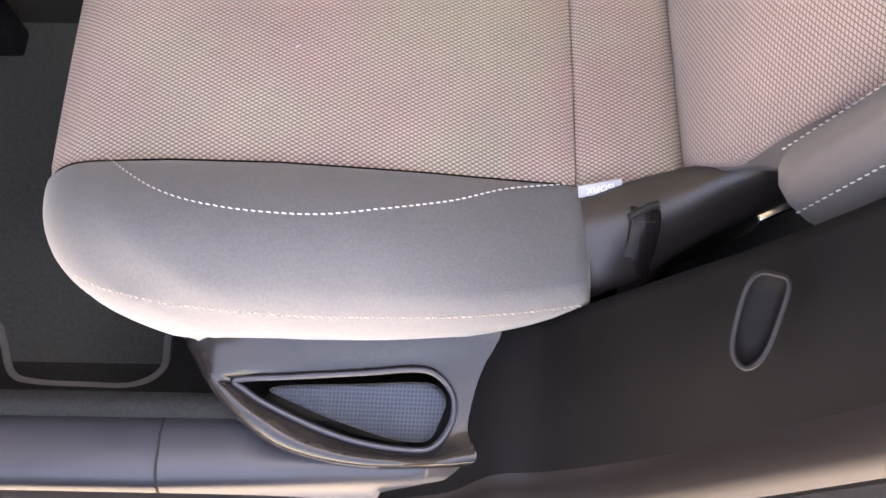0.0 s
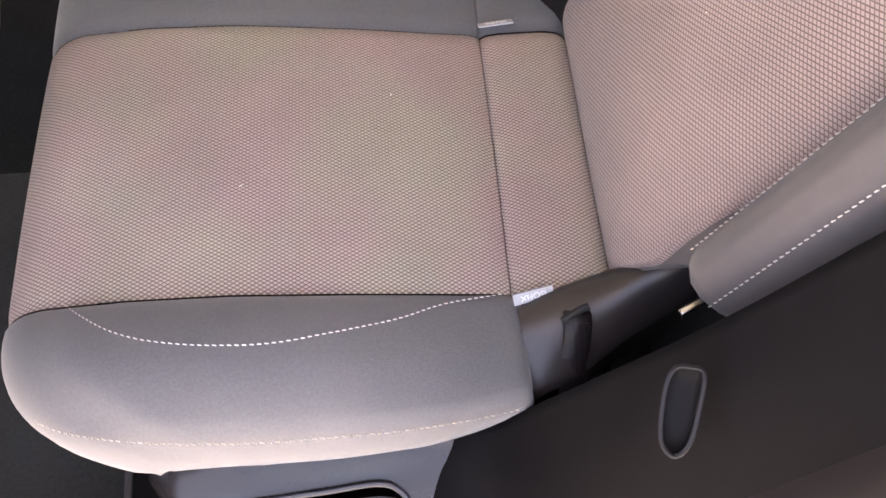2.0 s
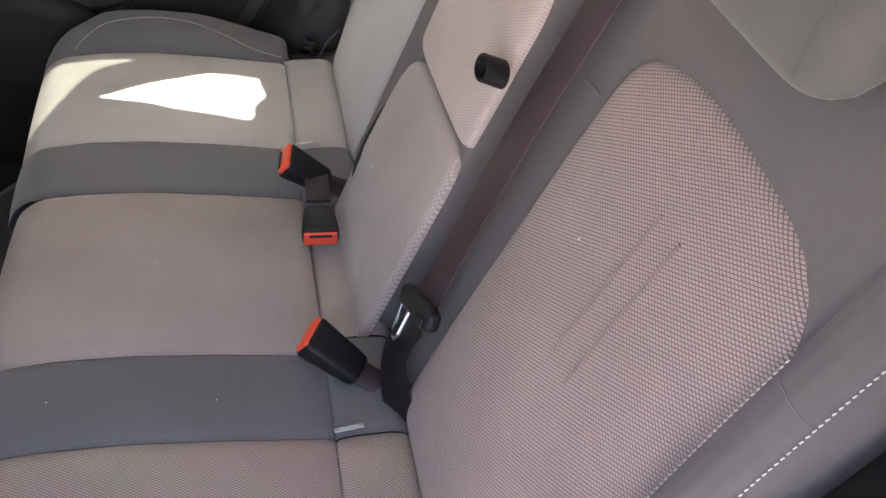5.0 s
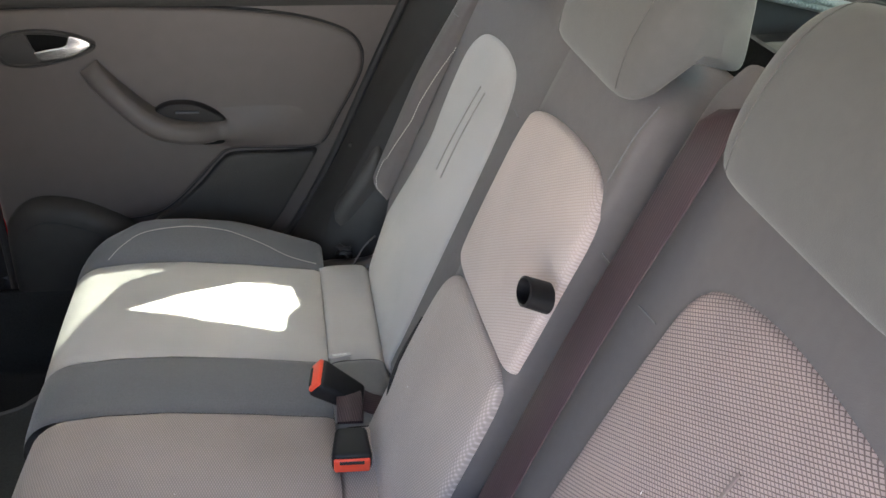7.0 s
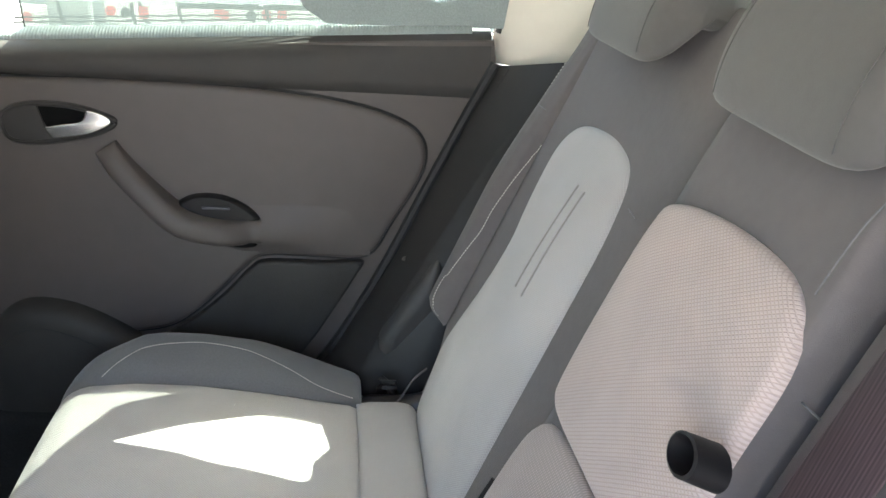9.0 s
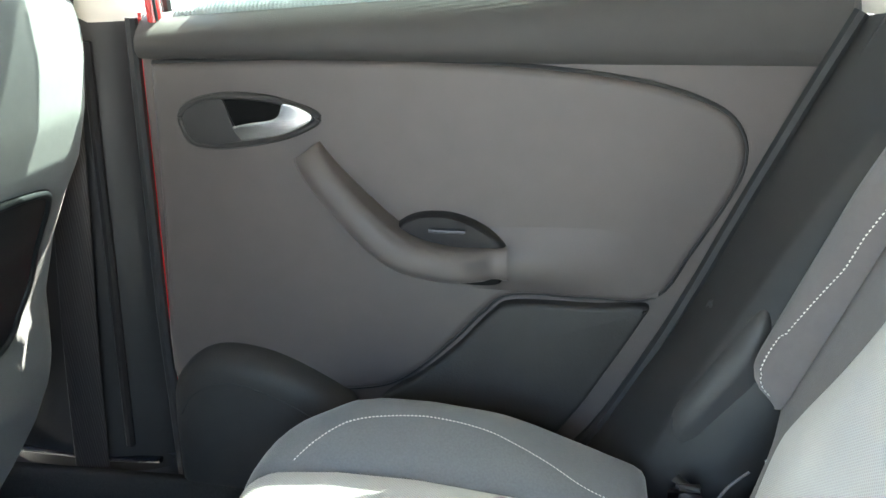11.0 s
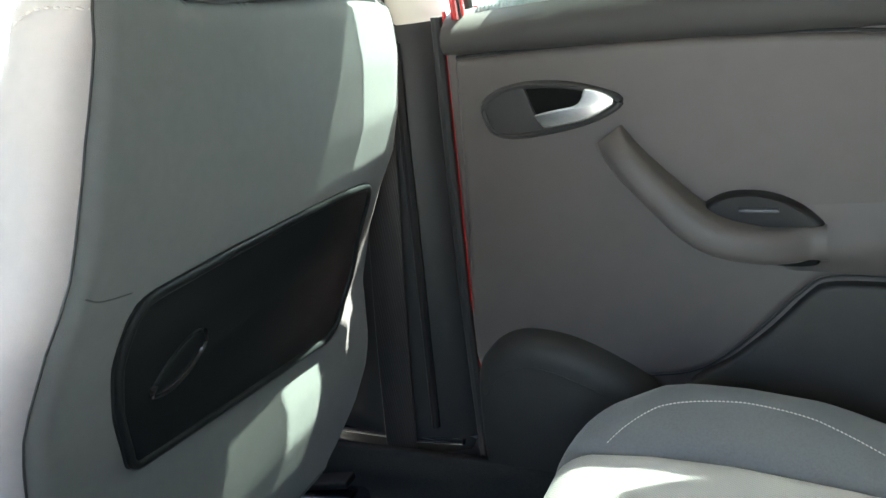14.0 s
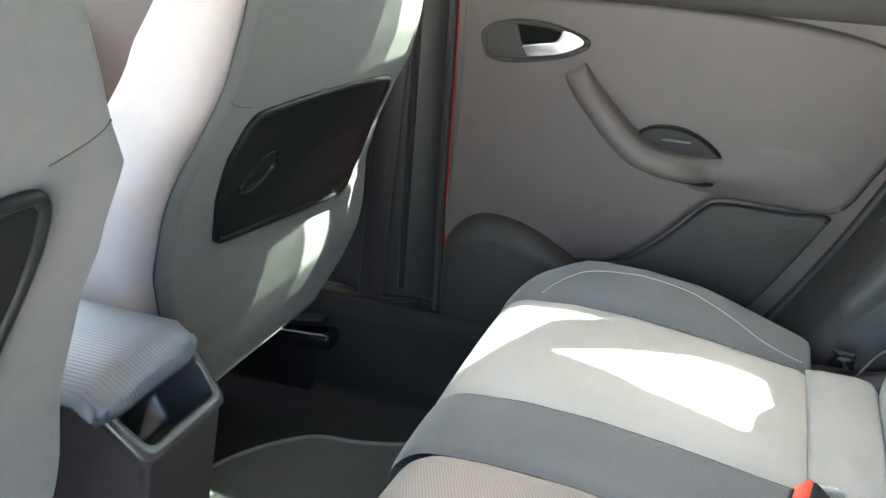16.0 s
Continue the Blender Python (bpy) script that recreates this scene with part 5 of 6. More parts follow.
# ribbed roll of spare mesh along the sill, and the dark slot above it
rows = []
for i in range(961):
    x = -0.512 + 0.662 * i / 960
    rib = 0.0005 * math.cos(2 * math.pi * x / 0.0044)
    rows.append([(x, y, sill_z(x) + z + rib * g) for y, z, g in ((1.3515, 0.004, 0), (1.349, 0.009, 0.5), (1.344, 0.0115, 1), (1.336, 0.0115, 1), (1.329, 0.0090, 1), (1.322, 0.0060, 1), (1.316, 0.0010, 1), (1.314, -0.006, 0))])
sheet("rolled_mesh", rows, ROLLEDMESH, blind, "ribbed roll of grey mesh at the sill")
for y, up in ((1.345, 0.016), (1.349, 0.022)):
    tube("slot_edge", [(x, y, sill_z(x) + up) for x in (-0.495, -0.30, -0.10, 0.145)], 0.0014, RUBBER, blind, "dark slot edge", sides=6)
rbox("end_clip", (0.012, 0.012, 0.030), 0.003, HEADLINER, blind, "pale end clip", m=Matrix.Translation((0.150, glass_y(0.77) - 0.018, 0.772)) @ Matrix.Rotation(radians(25), 4, "Y"))

# ---- far B-pillar, C-pillar and body sides ----
def wall_y(z):
    return 1.318 - 0.20 * max(0.0, z - 0.74)


def pillar_sheet(name, x0, x1, z0, z1, material, label, bulge=0.012, parent=None, lean=0.0, n=14, far=True, back_off=0.0):
    f = (lambda p: p) if far else (lambda p: (p[0], 1.12 - p[1], p[2]))
    rows = []
    for k in range(n + 1):
        z = z0 + (z1 - z0) * k / n
        row = []
        for j in range(13):
            t = j / 12
            x = x0 + (x1 - x0) * t + lean * (z - z0)
            e = 1 - abs(2 * t - 1) ** 3
            row.append(f((x, wall_y(z) + 0.03 + back_off - (0.03 + bulge) * e ** 0.7, z)))
        rows.append(row)
    return sheet(name, rows, material, parent, label, flip=far)


for far in (True, False):
    low = pillar_sheet("pillar_lower", -0.83, -0.562, 0.17, 0.746, PILLARDARK, "", 0.02, far=far)
    setting(low, "dark grey plastic lower door pillar trim", "pillar")
    up = pillar_sheet("pillar_upper", -0.735, -0.562, 0.740, 1.17, PILLAR, "", 0.014, far=far, lean=-0.03)
    setting(up, "pale beige upper door pillar trim", "pillar")
    if far:
        tube("foot_ledge", [(x, 1.303, z) for x, z in ((-0.82, 0.193), (-0.75, 0.191), (-0.66, 0.187), (-0.59, 0.190))], 0.0065, CAPBLACK, low, "glossy ledge at the pillar foot", squash=0.7)
        tube("belt_channel", [(x, 1.302, z) for x, z in ((-0.628, 0.21), (-0.620, 0.45), (-0.612, 0.72))], 0.006, BLACKTRIM, low, "dark groove beside the belt")
    c = pillar_sheet("pillar_rear", 0.184, 0.52, 0.752, 1.17, PILLAR, "", 0.02, far=far, lean=0.02)
    setting(c, "pale beige upper rear pillar trim", "pillar")

# front belt on the far pillar
fb = empty("front_seat_belt", "dark front seat belt hanging down the pillar", "seat belt")
pts = [(-0.622, wall_y(0.905) - 0.004, 0.905), (-0.624, wall_y(0.86) - 0.016, 0.86), (-0.636, wall_y(0.75) - 0.026, 0.75), (-0.646, 1.282, 0.55), (-0.662, 1.281, 0.36), (-0.672, 1.283, 0.22), (-0.679, 1.285, 0.105)]
strap("webbing", spline(pts, 5), (0.12, -1, 0), 0.044, FRONTWEB, fb)
rbox("upper_guide", (0.052, 0.014, 0.012), 0.004, DARKTRIM, fb, "dark slot of the belt", m=Matrix.Translation((-0.614, wall_y(0.903) - 0.012, 0.903)))
rbox("height_slide", (0.040, 0.026, 0.046), 0.008, PILLAR, fb, "beige height slider", m=Matrix.Translation((-0.612, wall_y(0.935) - 0.022, 0.934)))
rbox("floor_anchor", (0.05, 0.014, 0.022), 0.004, BLACKTRIM, fb, "black anchor", m=Matrix.Translation((-0.680, 1.288, 0.092)))
rbox("anchor_button", (0.012, 0.008, 0.012), 0.003, REDBUTTON, fb, "red anchor tab", m=Matrix.Translation((-0.706, 1.282, 0.090)))

# closing panels of the body, with real window openings
def wall_panel(name, pts, material, label, category):
    bm = bmesh.new()
    bm.faces.new([bm.verts.new(p) for p in pts])
    ob = part(name, bm, material, flat=True)
    s = ob.modifiers.new("thickness", "SOLIDIFY")
    s.thickness = 0.02
    return setting(ob, label, category)


for far in (True, False):
    f = (lambda p: p) if far else (lambda p: (p[0], 1.12 - p[1], p[2]))
    w = "right" if far else "left"
    # front door below its window
    wall_panel("wall_front_door_" + w, [f(p) for p in ((-0.70, 1.345, 0.0), (-0.70, 1.345, 0.735), (-1.30, 1.35, 0.66), (-1.62, 1.36, 0.62), (-1.62, 1.345, 0.0))], DOORGREY, "grey front door trim", "wall")
    # rear quarter below its window, and behind the window
    wall_panel("wall_quarter_" + w, [f(p) for p in ((0.18, 1.33, 0.02), (0.18, 1.33, 0.75), (0.50, 1.315, 0.755), (0.95, 1.28, 0.765), (1.30, 1.22, 0.70), (1.30, 1.26, 0.02))], DARKTRIM, "dark luggage bay side trim", "wall")
    wall_panel("wall_tail_" + w, [f(p) for p in ((0.98, 1.27, 0.76), (0.84, 1.22, 1.06), (1.02, 1.18, 1.07), (1.30, 1.22, 0.70))], PILLAR, "pale beige tail pillar", "wall")
    # roof rails over the door openings
    tube("roof_rail_" + w, [f(p) for p in spline([(-1.62, 1.31, 0.67), (-1.45, 1.29, 0.79), (-1.30, 1.265, 0.88), (-1.15, 1.25, 0.975), (-0.95, 1.24, 1.07), (-0.70, 1.235, 1.13), (-0.2, 1.24, 1.16), (0.3, 1.235, 1.15), (0.95, 1.20, 1.10)], 6)], 0.030, HEADLINER, None, "", sides=10)
    setting(bpy.data.objects["roof_rail_" + w], "beige headliner edge over the doors", "roof rail")
    tube("door_frame_" + w, [f(p) for p in spline([(-1.62, 1.345, 0.64), (-1.45, 1.325, 0.76), (-1.30, 1.30, 0.85), (-1.15, 1.285, 0.935), (-0.95, 1.275, 1.02), (-0.74, 1.27, 1.065)], 6)], 0.0045, RUBBER)
    setting(bpy.data.objects["door_frame_" + w], "black seal of the front door opening", "door frame")
    tube("painted_frame_" + w, [f(p) for p in spline([(-1.62, 1.362, 0.655), (-1.45, 1.342, 0.775), (-1.30, 1.317, 0.865), (-1.15, 1.302, 0.95), (-0.95, 1.292, 1.035), (-0.74, 1.287, 1.08)], 6)], 0.006, REDPAINT)
    setting(bpy.data.objects["painted_frame_" + w], "red painted door frame seen at the opening", "door frame")
    bm = bmesh.new()
    bm.faces.new([bm.verts.new(f(p)) for p in ((0.50, 1.315, 0.757), (0.95, 1.285, 0.767), (0.84, 1.235, 1.05), (0.48, 1.25, 1.06))])
    setting(part("window_quarter_" + w, bm, GLASS, flat=True), "green tinted rear quarter window", "window")

# unseen panel, added to hold front light off the near backrest
wall_panel("wall_open_door", [(-0.60, -0.21, 0.02), (-0.60, -0.21, 0.77), (-0.98, -0.98, 0.76), (-0.98, -0.98, 0.02)], DOORGREY, "grey inside of the opened rear door", "wall")

# striped shade and dark bar behind the headrests, at the far quarter window
shade_q = empty("quarter_blind", "pale ribbed shade across the far quarter window", "sun blind")
sheet("mesh", [[(x, 1.300 - 0.065 * (x - 0.46) - 0.2 * (z - 0.76), z) for x in np.linspace(0.46, 0.98, 14)] for z in np.linspace(0.785, 1.06, 8)], BLINDMESH, shade_q, "grey mesh", uvs=lambda i, j: (0.04 * j, 0.0393 * i))
for k in range(12):
    z = 0.800 + k * 0.0150
    tube("rib", [(0.46, 1.292 - 0.2 * (z - 0.76), z), (0.96, 1.262 - 0.2 * (z - 0.76), z + 0.006)], 0.0016, LABEL if k % 3 == 0 else STEELGREY, shade_q)
rbox("dark_bar", (0.56, 0.022, 0.048), 0.008, BLACKTRIM, shade_q, "dark trim under the shade", m=Matrix.Translation((0.71, 1.255, 0.768)) @ Matrix.Rotation(radians(-3.2), 4, "Z"))
rows = []
for i in range(401):
    x = 0.60 + 0.46 * i / 400
    rib = 0.0012 * math.cos(2 * math.pi * x / 0.0069)
    z0, z1 = 0.7396 - 0.20 * (x - 0.871), 0.7072 - 0.20 * (x - 0.879)
    rows.append([(x, 1.262 - 0.05 * (x - 0.6) - d * 0.020 - rib * d, z0 + (z1 - z0) * t) for t, d in ((0, 0.0), (0.12, 0.7), (0.3, 1.0), (0.46, 0.75), (0.5, 0.45), (0.54, 0.75), (0.7, 1.0), (0.88, 0.7), (1, 0.0))])
sheet("rolled_shade", rows, ROLLEDMESH, shade_q, "ribbed teal-grey rolled shade", flip=True)

wall_panel("wall_tailgate", [(1.28, -0.12, 0.0), (1.28, 1.24, 0.0), (1.30, 1.22, 0.70), (1.30, -0.10, 0.70)], DARKTRIM, "dark tailgate trim", "wall")
bm = bmesh.new()
bm.faces.new([bm.verts.new(p) for p in ((1.30, -0.10, 0.70), (1.30, 1.22, 0.70), (1.02, 1.18, 1.07), (1.02, -0.06, 1.07))])
setting(part("window_rear", bm, GLASS, flat=True), "tinted rear window", "window")
wall_panel("luggage_cover", [(0.36, -0.12, 0.62), (0.36, 1.24, 0.62), (1.28, 1.20, 0.68), (1.28, -0.08, 0.68)], BLACKTRIM, "black luggage cover behind the bench", "shelf")
wall_panel("luggage_floor", [(0.13, -0.14, 0.02), (0.13, 1.26, 0.02), (1.28, 1.26, 0.02), (1.28, -0.14, 0.02)], CARPET, "black luggage bay carpet", "floor")
wall_panel("bench_back_board", [(0.16, -0.09, 0.10), (0.16, 1.21, 0.10), (0.42, 1.21, 0.86), (0.42, -0.09, 0.86)], CARPET, "black carpeted back of the bench", "wall")
wall_panel("bench_floor_box", [(-0.33, -0.06, 0.0), (-0.33, 1.18, 0.0), (-0.36, 1.18, 0.22), (-0.36, -0.06, 0.22)], CARPET, "black carpeted box under the bench", "wall")
# dashboard, bulkhead and windscreen
rows = [[(x, y, z) for y in np.linspace(-0.22, 1.34, 12)] for x, z in spline([(-1.20, 0.30), (-1.22, 0.45), (-1.25, 0.56), (-1.32, 0.615), (-1.45, 0.625), (-1.75, 0.60)], 4)]
setting(sheet("dashboard", rows, DARKTRIM, thick=0.02), "dark moulded dashboard", "dashboard")
wall_panel("wall_bulkhead", [(-1.70, -0.25, -0.05), (-1.70, 1.37, -0.05), (-1.75, 1.37, 0.60), (-1.75, -0.25, 0.60)], CARPET, "black bulkhead", "wall")
rows = [[(x, y, z + 0.03 * math.sin(math.pi * (y + 0.2) / 1.52)) for y in np.linspace(-0.2 + k, 1.32 - k, 12)] for x, z, k in ((-1.78, 0.61, 0.0), (-1.45, 0.84, 0.04), (-1.12, 1.03, 0.09))]
setting(sheet("window_windscreen", rows, SCREENGLASS), "clear windscreen", "window")
rbox("sun_visor", (0.16, 0.36, 0.022), 0.010, HEADLINER, None, "", m=Matrix.Translation((-1.16, 0.97, 1.035)) @ Matrix.Rotation(radians(-24), 4, "Y"))
tagged(bpy.data.objects["sun_visor"], "beige sun visor folded up under the roof", "sun visor")

grab = empty("grab_handle", "beige plastic grab handle folded up over the front door", "grab handle")
tube("grip", spline([(-1.125, 1.222, 1.098), (-1.115, 1.200, 1.088), (-1.085, 1.190, 1.078), (-1.050, 1.190, 1.068), (-1.030, 1.202, 1.068), (-1.022, 1.224, 1.074)], 6), 0.0095, PILLAR, grab, sides=12, squash=0.75)
for x, z in ((-1.125, 1.100), (-1.022, 1.078)):
    rbox("hinge_foot", (0.030, 0.014, 0.024), 0.005, PILLAR, grab, m=Matrix.Translation((x, 1.226, z)))

mir = empty("door_mirror", "dark exterior mirror outside the front door", "car mirror")
puff("housing", (0.10, 0.19, 0.13), Matrix.Translation((-1.46, 1.48, 0.70)), STEELGREY, mir, p=3, q=3)
rbox("mirror_foot", (0.10, 0.12, 0.04), 0.012, STEELGREY, mir, m=Matrix.Translation((-1.50, 1.385, 0.64)))
rbox("mirror_glass", (0.004, 0.16, 0.10), 0.0015, CHROME, mir, "mirror glass", m=Matrix.Translation((-1.408, 1.48, 0.70)))


# ---- front seats ----
def seat_x(z):
    """Where the rear face of a front seat stands: upright above, leaning forward below its tray."""
    return float(np.interp(z, [0.20, 0.25, 0.29, 0.34, 0.38, 0.45, 0.52, 0.57, 0.61, 0.66, 0.72, 0.80, 0.86], [-0.722, -0.707, -0.692, -0.675, -0.669, -0.668, -0.647, -0.624, -0.602, -0.588, -0.580, -0.578, -0.590]))


def front_seat():
    s = empty("bucket_seat", "grey cloth front seat with a folding tray on its back", "car seat", group="front seats")
    cy = 0.972
    lz = [0.22, 0.28, 0.33, 0.40, 0.46, 0.55, 0.61, 0.645, 0.73, 0.77, 0.81, 0.835, 0.845, 0.852]
    ly = [0.80, 0.775, 0.748, 0.722, 0.714, 0.707, 0.716, 0.738, 0.770, 0.790, 0.806, 0.820, 0.834, 0.856]
    rz = [0.22, 0.26, 0.30, 0.36, 0.43, 0.50, 0.62, 0.72, 0.775, 0.790, 0.799, 0.806, 0.815, 0.835, 0.852]
    ry = [1.15, 1.20, 1.232, 1.252, 1.260, 1.262, 1.260, 1.262, 1.260, 1.250, 1.215, 1.10, 0.93, 0.895, 0.878]
    left = lambda z: float(np.interp(z, lz, ly))
    right = lambda z: float(np.interp(z, rz, ry))
    rows = []
    for z in np.linspace(0.232, 0.852, 56):
        y0, y1 = left(z), right(z)
        d = float(np.interp(z, [0.22, 0.5, 0.68, 0.77, 0.81, 0.835, 0.852], [0.12, 0.15, 0.145, 0.115, 0.092, 0.066, 0.045]))
        row = []
        for k in range(64):
            a = 2 * math.pi * k / 64
            ca, sa = math.cos(a), math.sin(a)
            row.append((seat_x(z) - 0.008 - d / 2 + d / 2 * math.copysign(abs(ca) ** 0.55, ca), (y0 + y1) / 2 + (y1 - y0) / 2 * math.copysign(abs(sa) ** 0.42, sa), z))
        rows.append(row)
    for g, up in ((0.7, 0.002), (0.0, 0.003)):
        mid = Vector((sum(p[0] for p in rows[55]) / 64, sum(p[1] for p in rows[55]) / 64, 0.852))
        rows.append([tuple(mid + (Vector(p) - mid) * g + Vector((0, 0, up))) for p in rows[55]])
    body = sheet("backrest", rows, SIDECLOTH, s, "light grey cloth backrest", wrap=True)

    def place(a, b, h):
        r_, l_ = right(b) - a, a - left(b)
        wrap_ = 0.026 * max(0.0, 1 - max(r_, 0.0) / 0.04) ** 2.2 + 0.004 * max(0.0, 1 - max(l_, 0.0) / 0.02) ** 2
        return Vector((seat_x(b) + h - 0.002 - wrap_, a, b))

    crest = [(0.70, 0.844), (0.830, 0.844), (0.842, 0.847), (0.866, 0.8475), (0.876, 0.843), (0.886, 0.831), (0.896, 0.820), (0.910, 0.814), (1.003, 0.804), (1.158, 0.792), (1.225, 0.778), (1.247, 0.74)]
    ty, tz = [q[0] for q in crest], [q[1] for q in crest]
    rows = []
    for i in range(171):
        u = i / 170
        row = []
        for k in range(61):
            z = 0.238 + (0.86 - 0.238) * k / 60
            y = left(min(z, 0.852)) + 0.002 + (right(min(z, 0.775)) - 0.004 - left(min(z, 0.852))) * u
            zt = float(np.interp(y, ty, tz))
            z = min(z, zt)
            d = min(zt - z, y - left(z), max(0.0, right(z) - y) + 0.008)
            row.append(place(y, z, 0.007 - 0.012 * max(0.0, 1 - d / 0.016) ** 2))
        rows.append(row)
    sheet("back_cover", rows, BLUEGREY, s, "dark grey cloth back cover")
    sheet("top_cover", [[(seat_x(z0) - dx, y, z0 + up) for dx, up in ((-0.004, -0.003), (0.005, 0.003), (0.022, 0.004), (0.040, -0.002), (0.055, -0.022))] for y, z0 in spline(crest[3:10] + [(1.205, 0.785)], 5)], BLUEGREY, s, "dark grey cloth over the top", flip=True)
    edge = [p for p in rows[0] if p.z < 0.84]
    tube("seam_piping", [p + Vector((0.0012, 0, 0)) for p in edge[::2]], 0.0010, MIDTRIM, s, "dark seam piping", sides=6)
    tube("cross_seam", [place(y, z, 0.0066) for y, z in spline([(0.746, 0.640), (0.756, 0.634), (0.770, 0.630), (0.790, 0.626)], 5)], 0.0008, MIDTRIM, s, "sewn cross seam", sides=6)
    stitches("stitching", [(seat_x(z) - dx, y, z) for dx, y, z in spline([(0.012, 0.819, 0.817), (0.024, 0.811, 0.820), (0.044, 0.8085, 0.822), (0.062, 0.8075, 0.818), (0.076, 0.808, 0.811), (0.086, 0.812, 0.800)], 8)], s, (0.3, -0.8, 0.5), pitch=0.008, long=0.006, wide=0.002)
    # folding tray
    tray_rim = spline([(0.783, 0.600), (0.790, 0.612), (0.803, 0.617), (0.846, 0.616), (0.934, 0.612), (1.092, 0.600), (1.160, 0.592), (1.186, 0.585), (1.197, 0.570), (1.198, 0.545), (1.196, 0.492), (1.186, 0.462), (1.165, 0.434), (1.134, 0.421), (1.095, 0.424), (1.002, 0.434), (0.901, 0.446), (0.828, 0.456), (0.806, 0.462), (0.798, 0.484), (0.787, 0.525), (0.779, 0.568)], 4, True)
    tray = pillow("folding_tray", tray_rim, lambda a, b, h: place(a, b, h + 0.0075), 0.0025, TRAYBLACK, s, "black plastic folding tray", edge=0.010, skirt=0.010)
    c = sum(tray_rim) / len(tray_rim)
    tube("tray_rim", [place(*(c + (q - c) * 0.972), 0.0095) for q in tray_rim], 0.0042, TRAYBLACK, tray, "raised rounded rim", closed=True, sides=12)
    # half-moon finger grip near the inner edge
    grip = spline([(0.886, 0.552), (0.897, 0.536), (0.884, 0.520), (0.856, 0.512), (0.830, 0.517), (0.838, 0.534), (0.862, 0.549)], 5, True)
    gc = sum(grip) / len(grip)
    sheet("grip_dish", [[place(*(gc + (q - gc) * g), h) for q in grip] for g, h in ((1.0, 0.0100), (0.93, 0.0122), (0.86, 0.0112), (0.72, 0.0106), (0.4, 0.0103), (0.0, 0.0102))], TRAYBLACK, tray, "half-moon finger dish", wrap=True)
    tube("finger_grip", [place(*(gc + (q - gc) * 0.98), 0.0112) for q in grip[2:24]], 0.0030, GLOSSBROWN, tray, "glossy lower lip of the grip")
    tube("lower_piping", [place(y, z, 0.004) for y, z in spline([(0.79, 0.246), (0.86, 0.245), (0.95, 0.241), (1.05, 0.239), (1.16, 0.240)], 5)], 0.004, SHADEDBACK, s, "hem of the back cover, darkened for shade")
    rbox("seat_cushion", (0.46, 0.46, 0.16), 0.05, SIDECLOTH, s, "grey cloth seat cushion", m=Matrix.Translation((-1.02, cy, 0.29)), seg=5)
    rbox("seat_frame", (0.40, 0.40, 0.10), 0.02, BLACKTRIM, s, "black seat frame", m=Matrix.Translation((-1.02, cy, 0.17)))
    for y in (0.80, 1.24):
        rbox("slide_rail", (0.60, 0.036, 0.19), 0.006, BLACKTRIM, s, "black slide rail", m=Matrix.Translation((-1.06, y, 0.020)))
    rbox("rail_end_cap", (0.125, 0.060, 0.030), 0.010, CAPBLACK, s, "black glossy rail end cap", m=Matrix.Translation((-0.778, 1.240, 0.118)) @ Matrix.Rotation(radians(-4), 4, "Y"))
    rbox("rail_lip", (0.110, 0.040, 0.012), 0.004, BLACKTRIM, s, "black rail lip", m=Matrix.Translation((-0.790, 1.245, 0.142)) @ Matrix.Rotation(radians(-10), 4, "Y"))
    # headrest
    sec = spline([(-0.576, 0.806), (-0.568, 0.86), (-0.564, 0.92), (-0.571, 0.966), (-0.592, 0.996), (-0.632, 1.008), (-0.662, 0.998), (-0.682, 0.968), (-0.692, 0.90), (-0.690, 0.84), (-0.676, 0.806), (-0.632, 0.798)], 6, True)
    mid = np.array((-0.632, 0.898))

    def station(t):
        e = (1 - min(1.0, abs(t)) ** 6) ** (1 / 2.6)
        return [(mid[0] + (q[0] - mid[0]) * (0.30 + 0.70 * e), 1.041 + 0.154 * t, mid[1] + (q[1] - mid[1]) * (0.62 + 0.38 * e)) for q in sec]

    seam = -0.880
    rows = [[(mid[0], 1.041 - 0.1545, mid[1])] * len(sec)] + [station(t) for t in -1 + (1 + seam) * np.linspace(0, 1, 14) ** 1.6]
    head = sheet("headrest", rows, SIDECLOTH, s, "light grey cloth side of the headrest", wrap=True, flip=True)
    rows = [station(t) for t in seam + (1 - seam) * (1 - (1 - np.linspace(0, 1, 26)) ** 1.6)] + [[(mid[0], 1.041 + 0.1545, mid[1])] * len(sec)]
    sheet("headrest_cover", rows, BLUEGREY, head, "dark grey back of the headrest", wrap=True, flip=True)
    tube("headrest_piping", [Vector(q) for q in station(seam)], 0.0013, MIDTRIM, head, "dark sewn seam", closed=True, sides=6)
    for y in (0.975, 1.08):
        tube("headrest_post", [(-0.625, y, 0.82), (-0.63, y, 0.86)], 0.006, STEEL, s)
    return s


passenger = front_seat()
driver = copy_thing(passenger, Matrix.Translation((0.164, 1.12, 0.086)) @ Matrix.Diagonal((1, -1, 1, 1)))
driver["label"] = "grey cloth driver's seat with a folding tray on its back"

# ---- centre console ----
con = empty("centre_console", "dark console with a ribbed armrest lid and an open rear cubby", "console")
def con_face(a, b, h):
    """The sloping rear face of the console, and its upright foot below."""
    return Vector((-0.556 + 0.72 * h + (0.83 * (0.455 - b) if b > 0.4075 else 0.0394 - 0.14 * (0.4075 - b)), a, b + 0.6 * h))


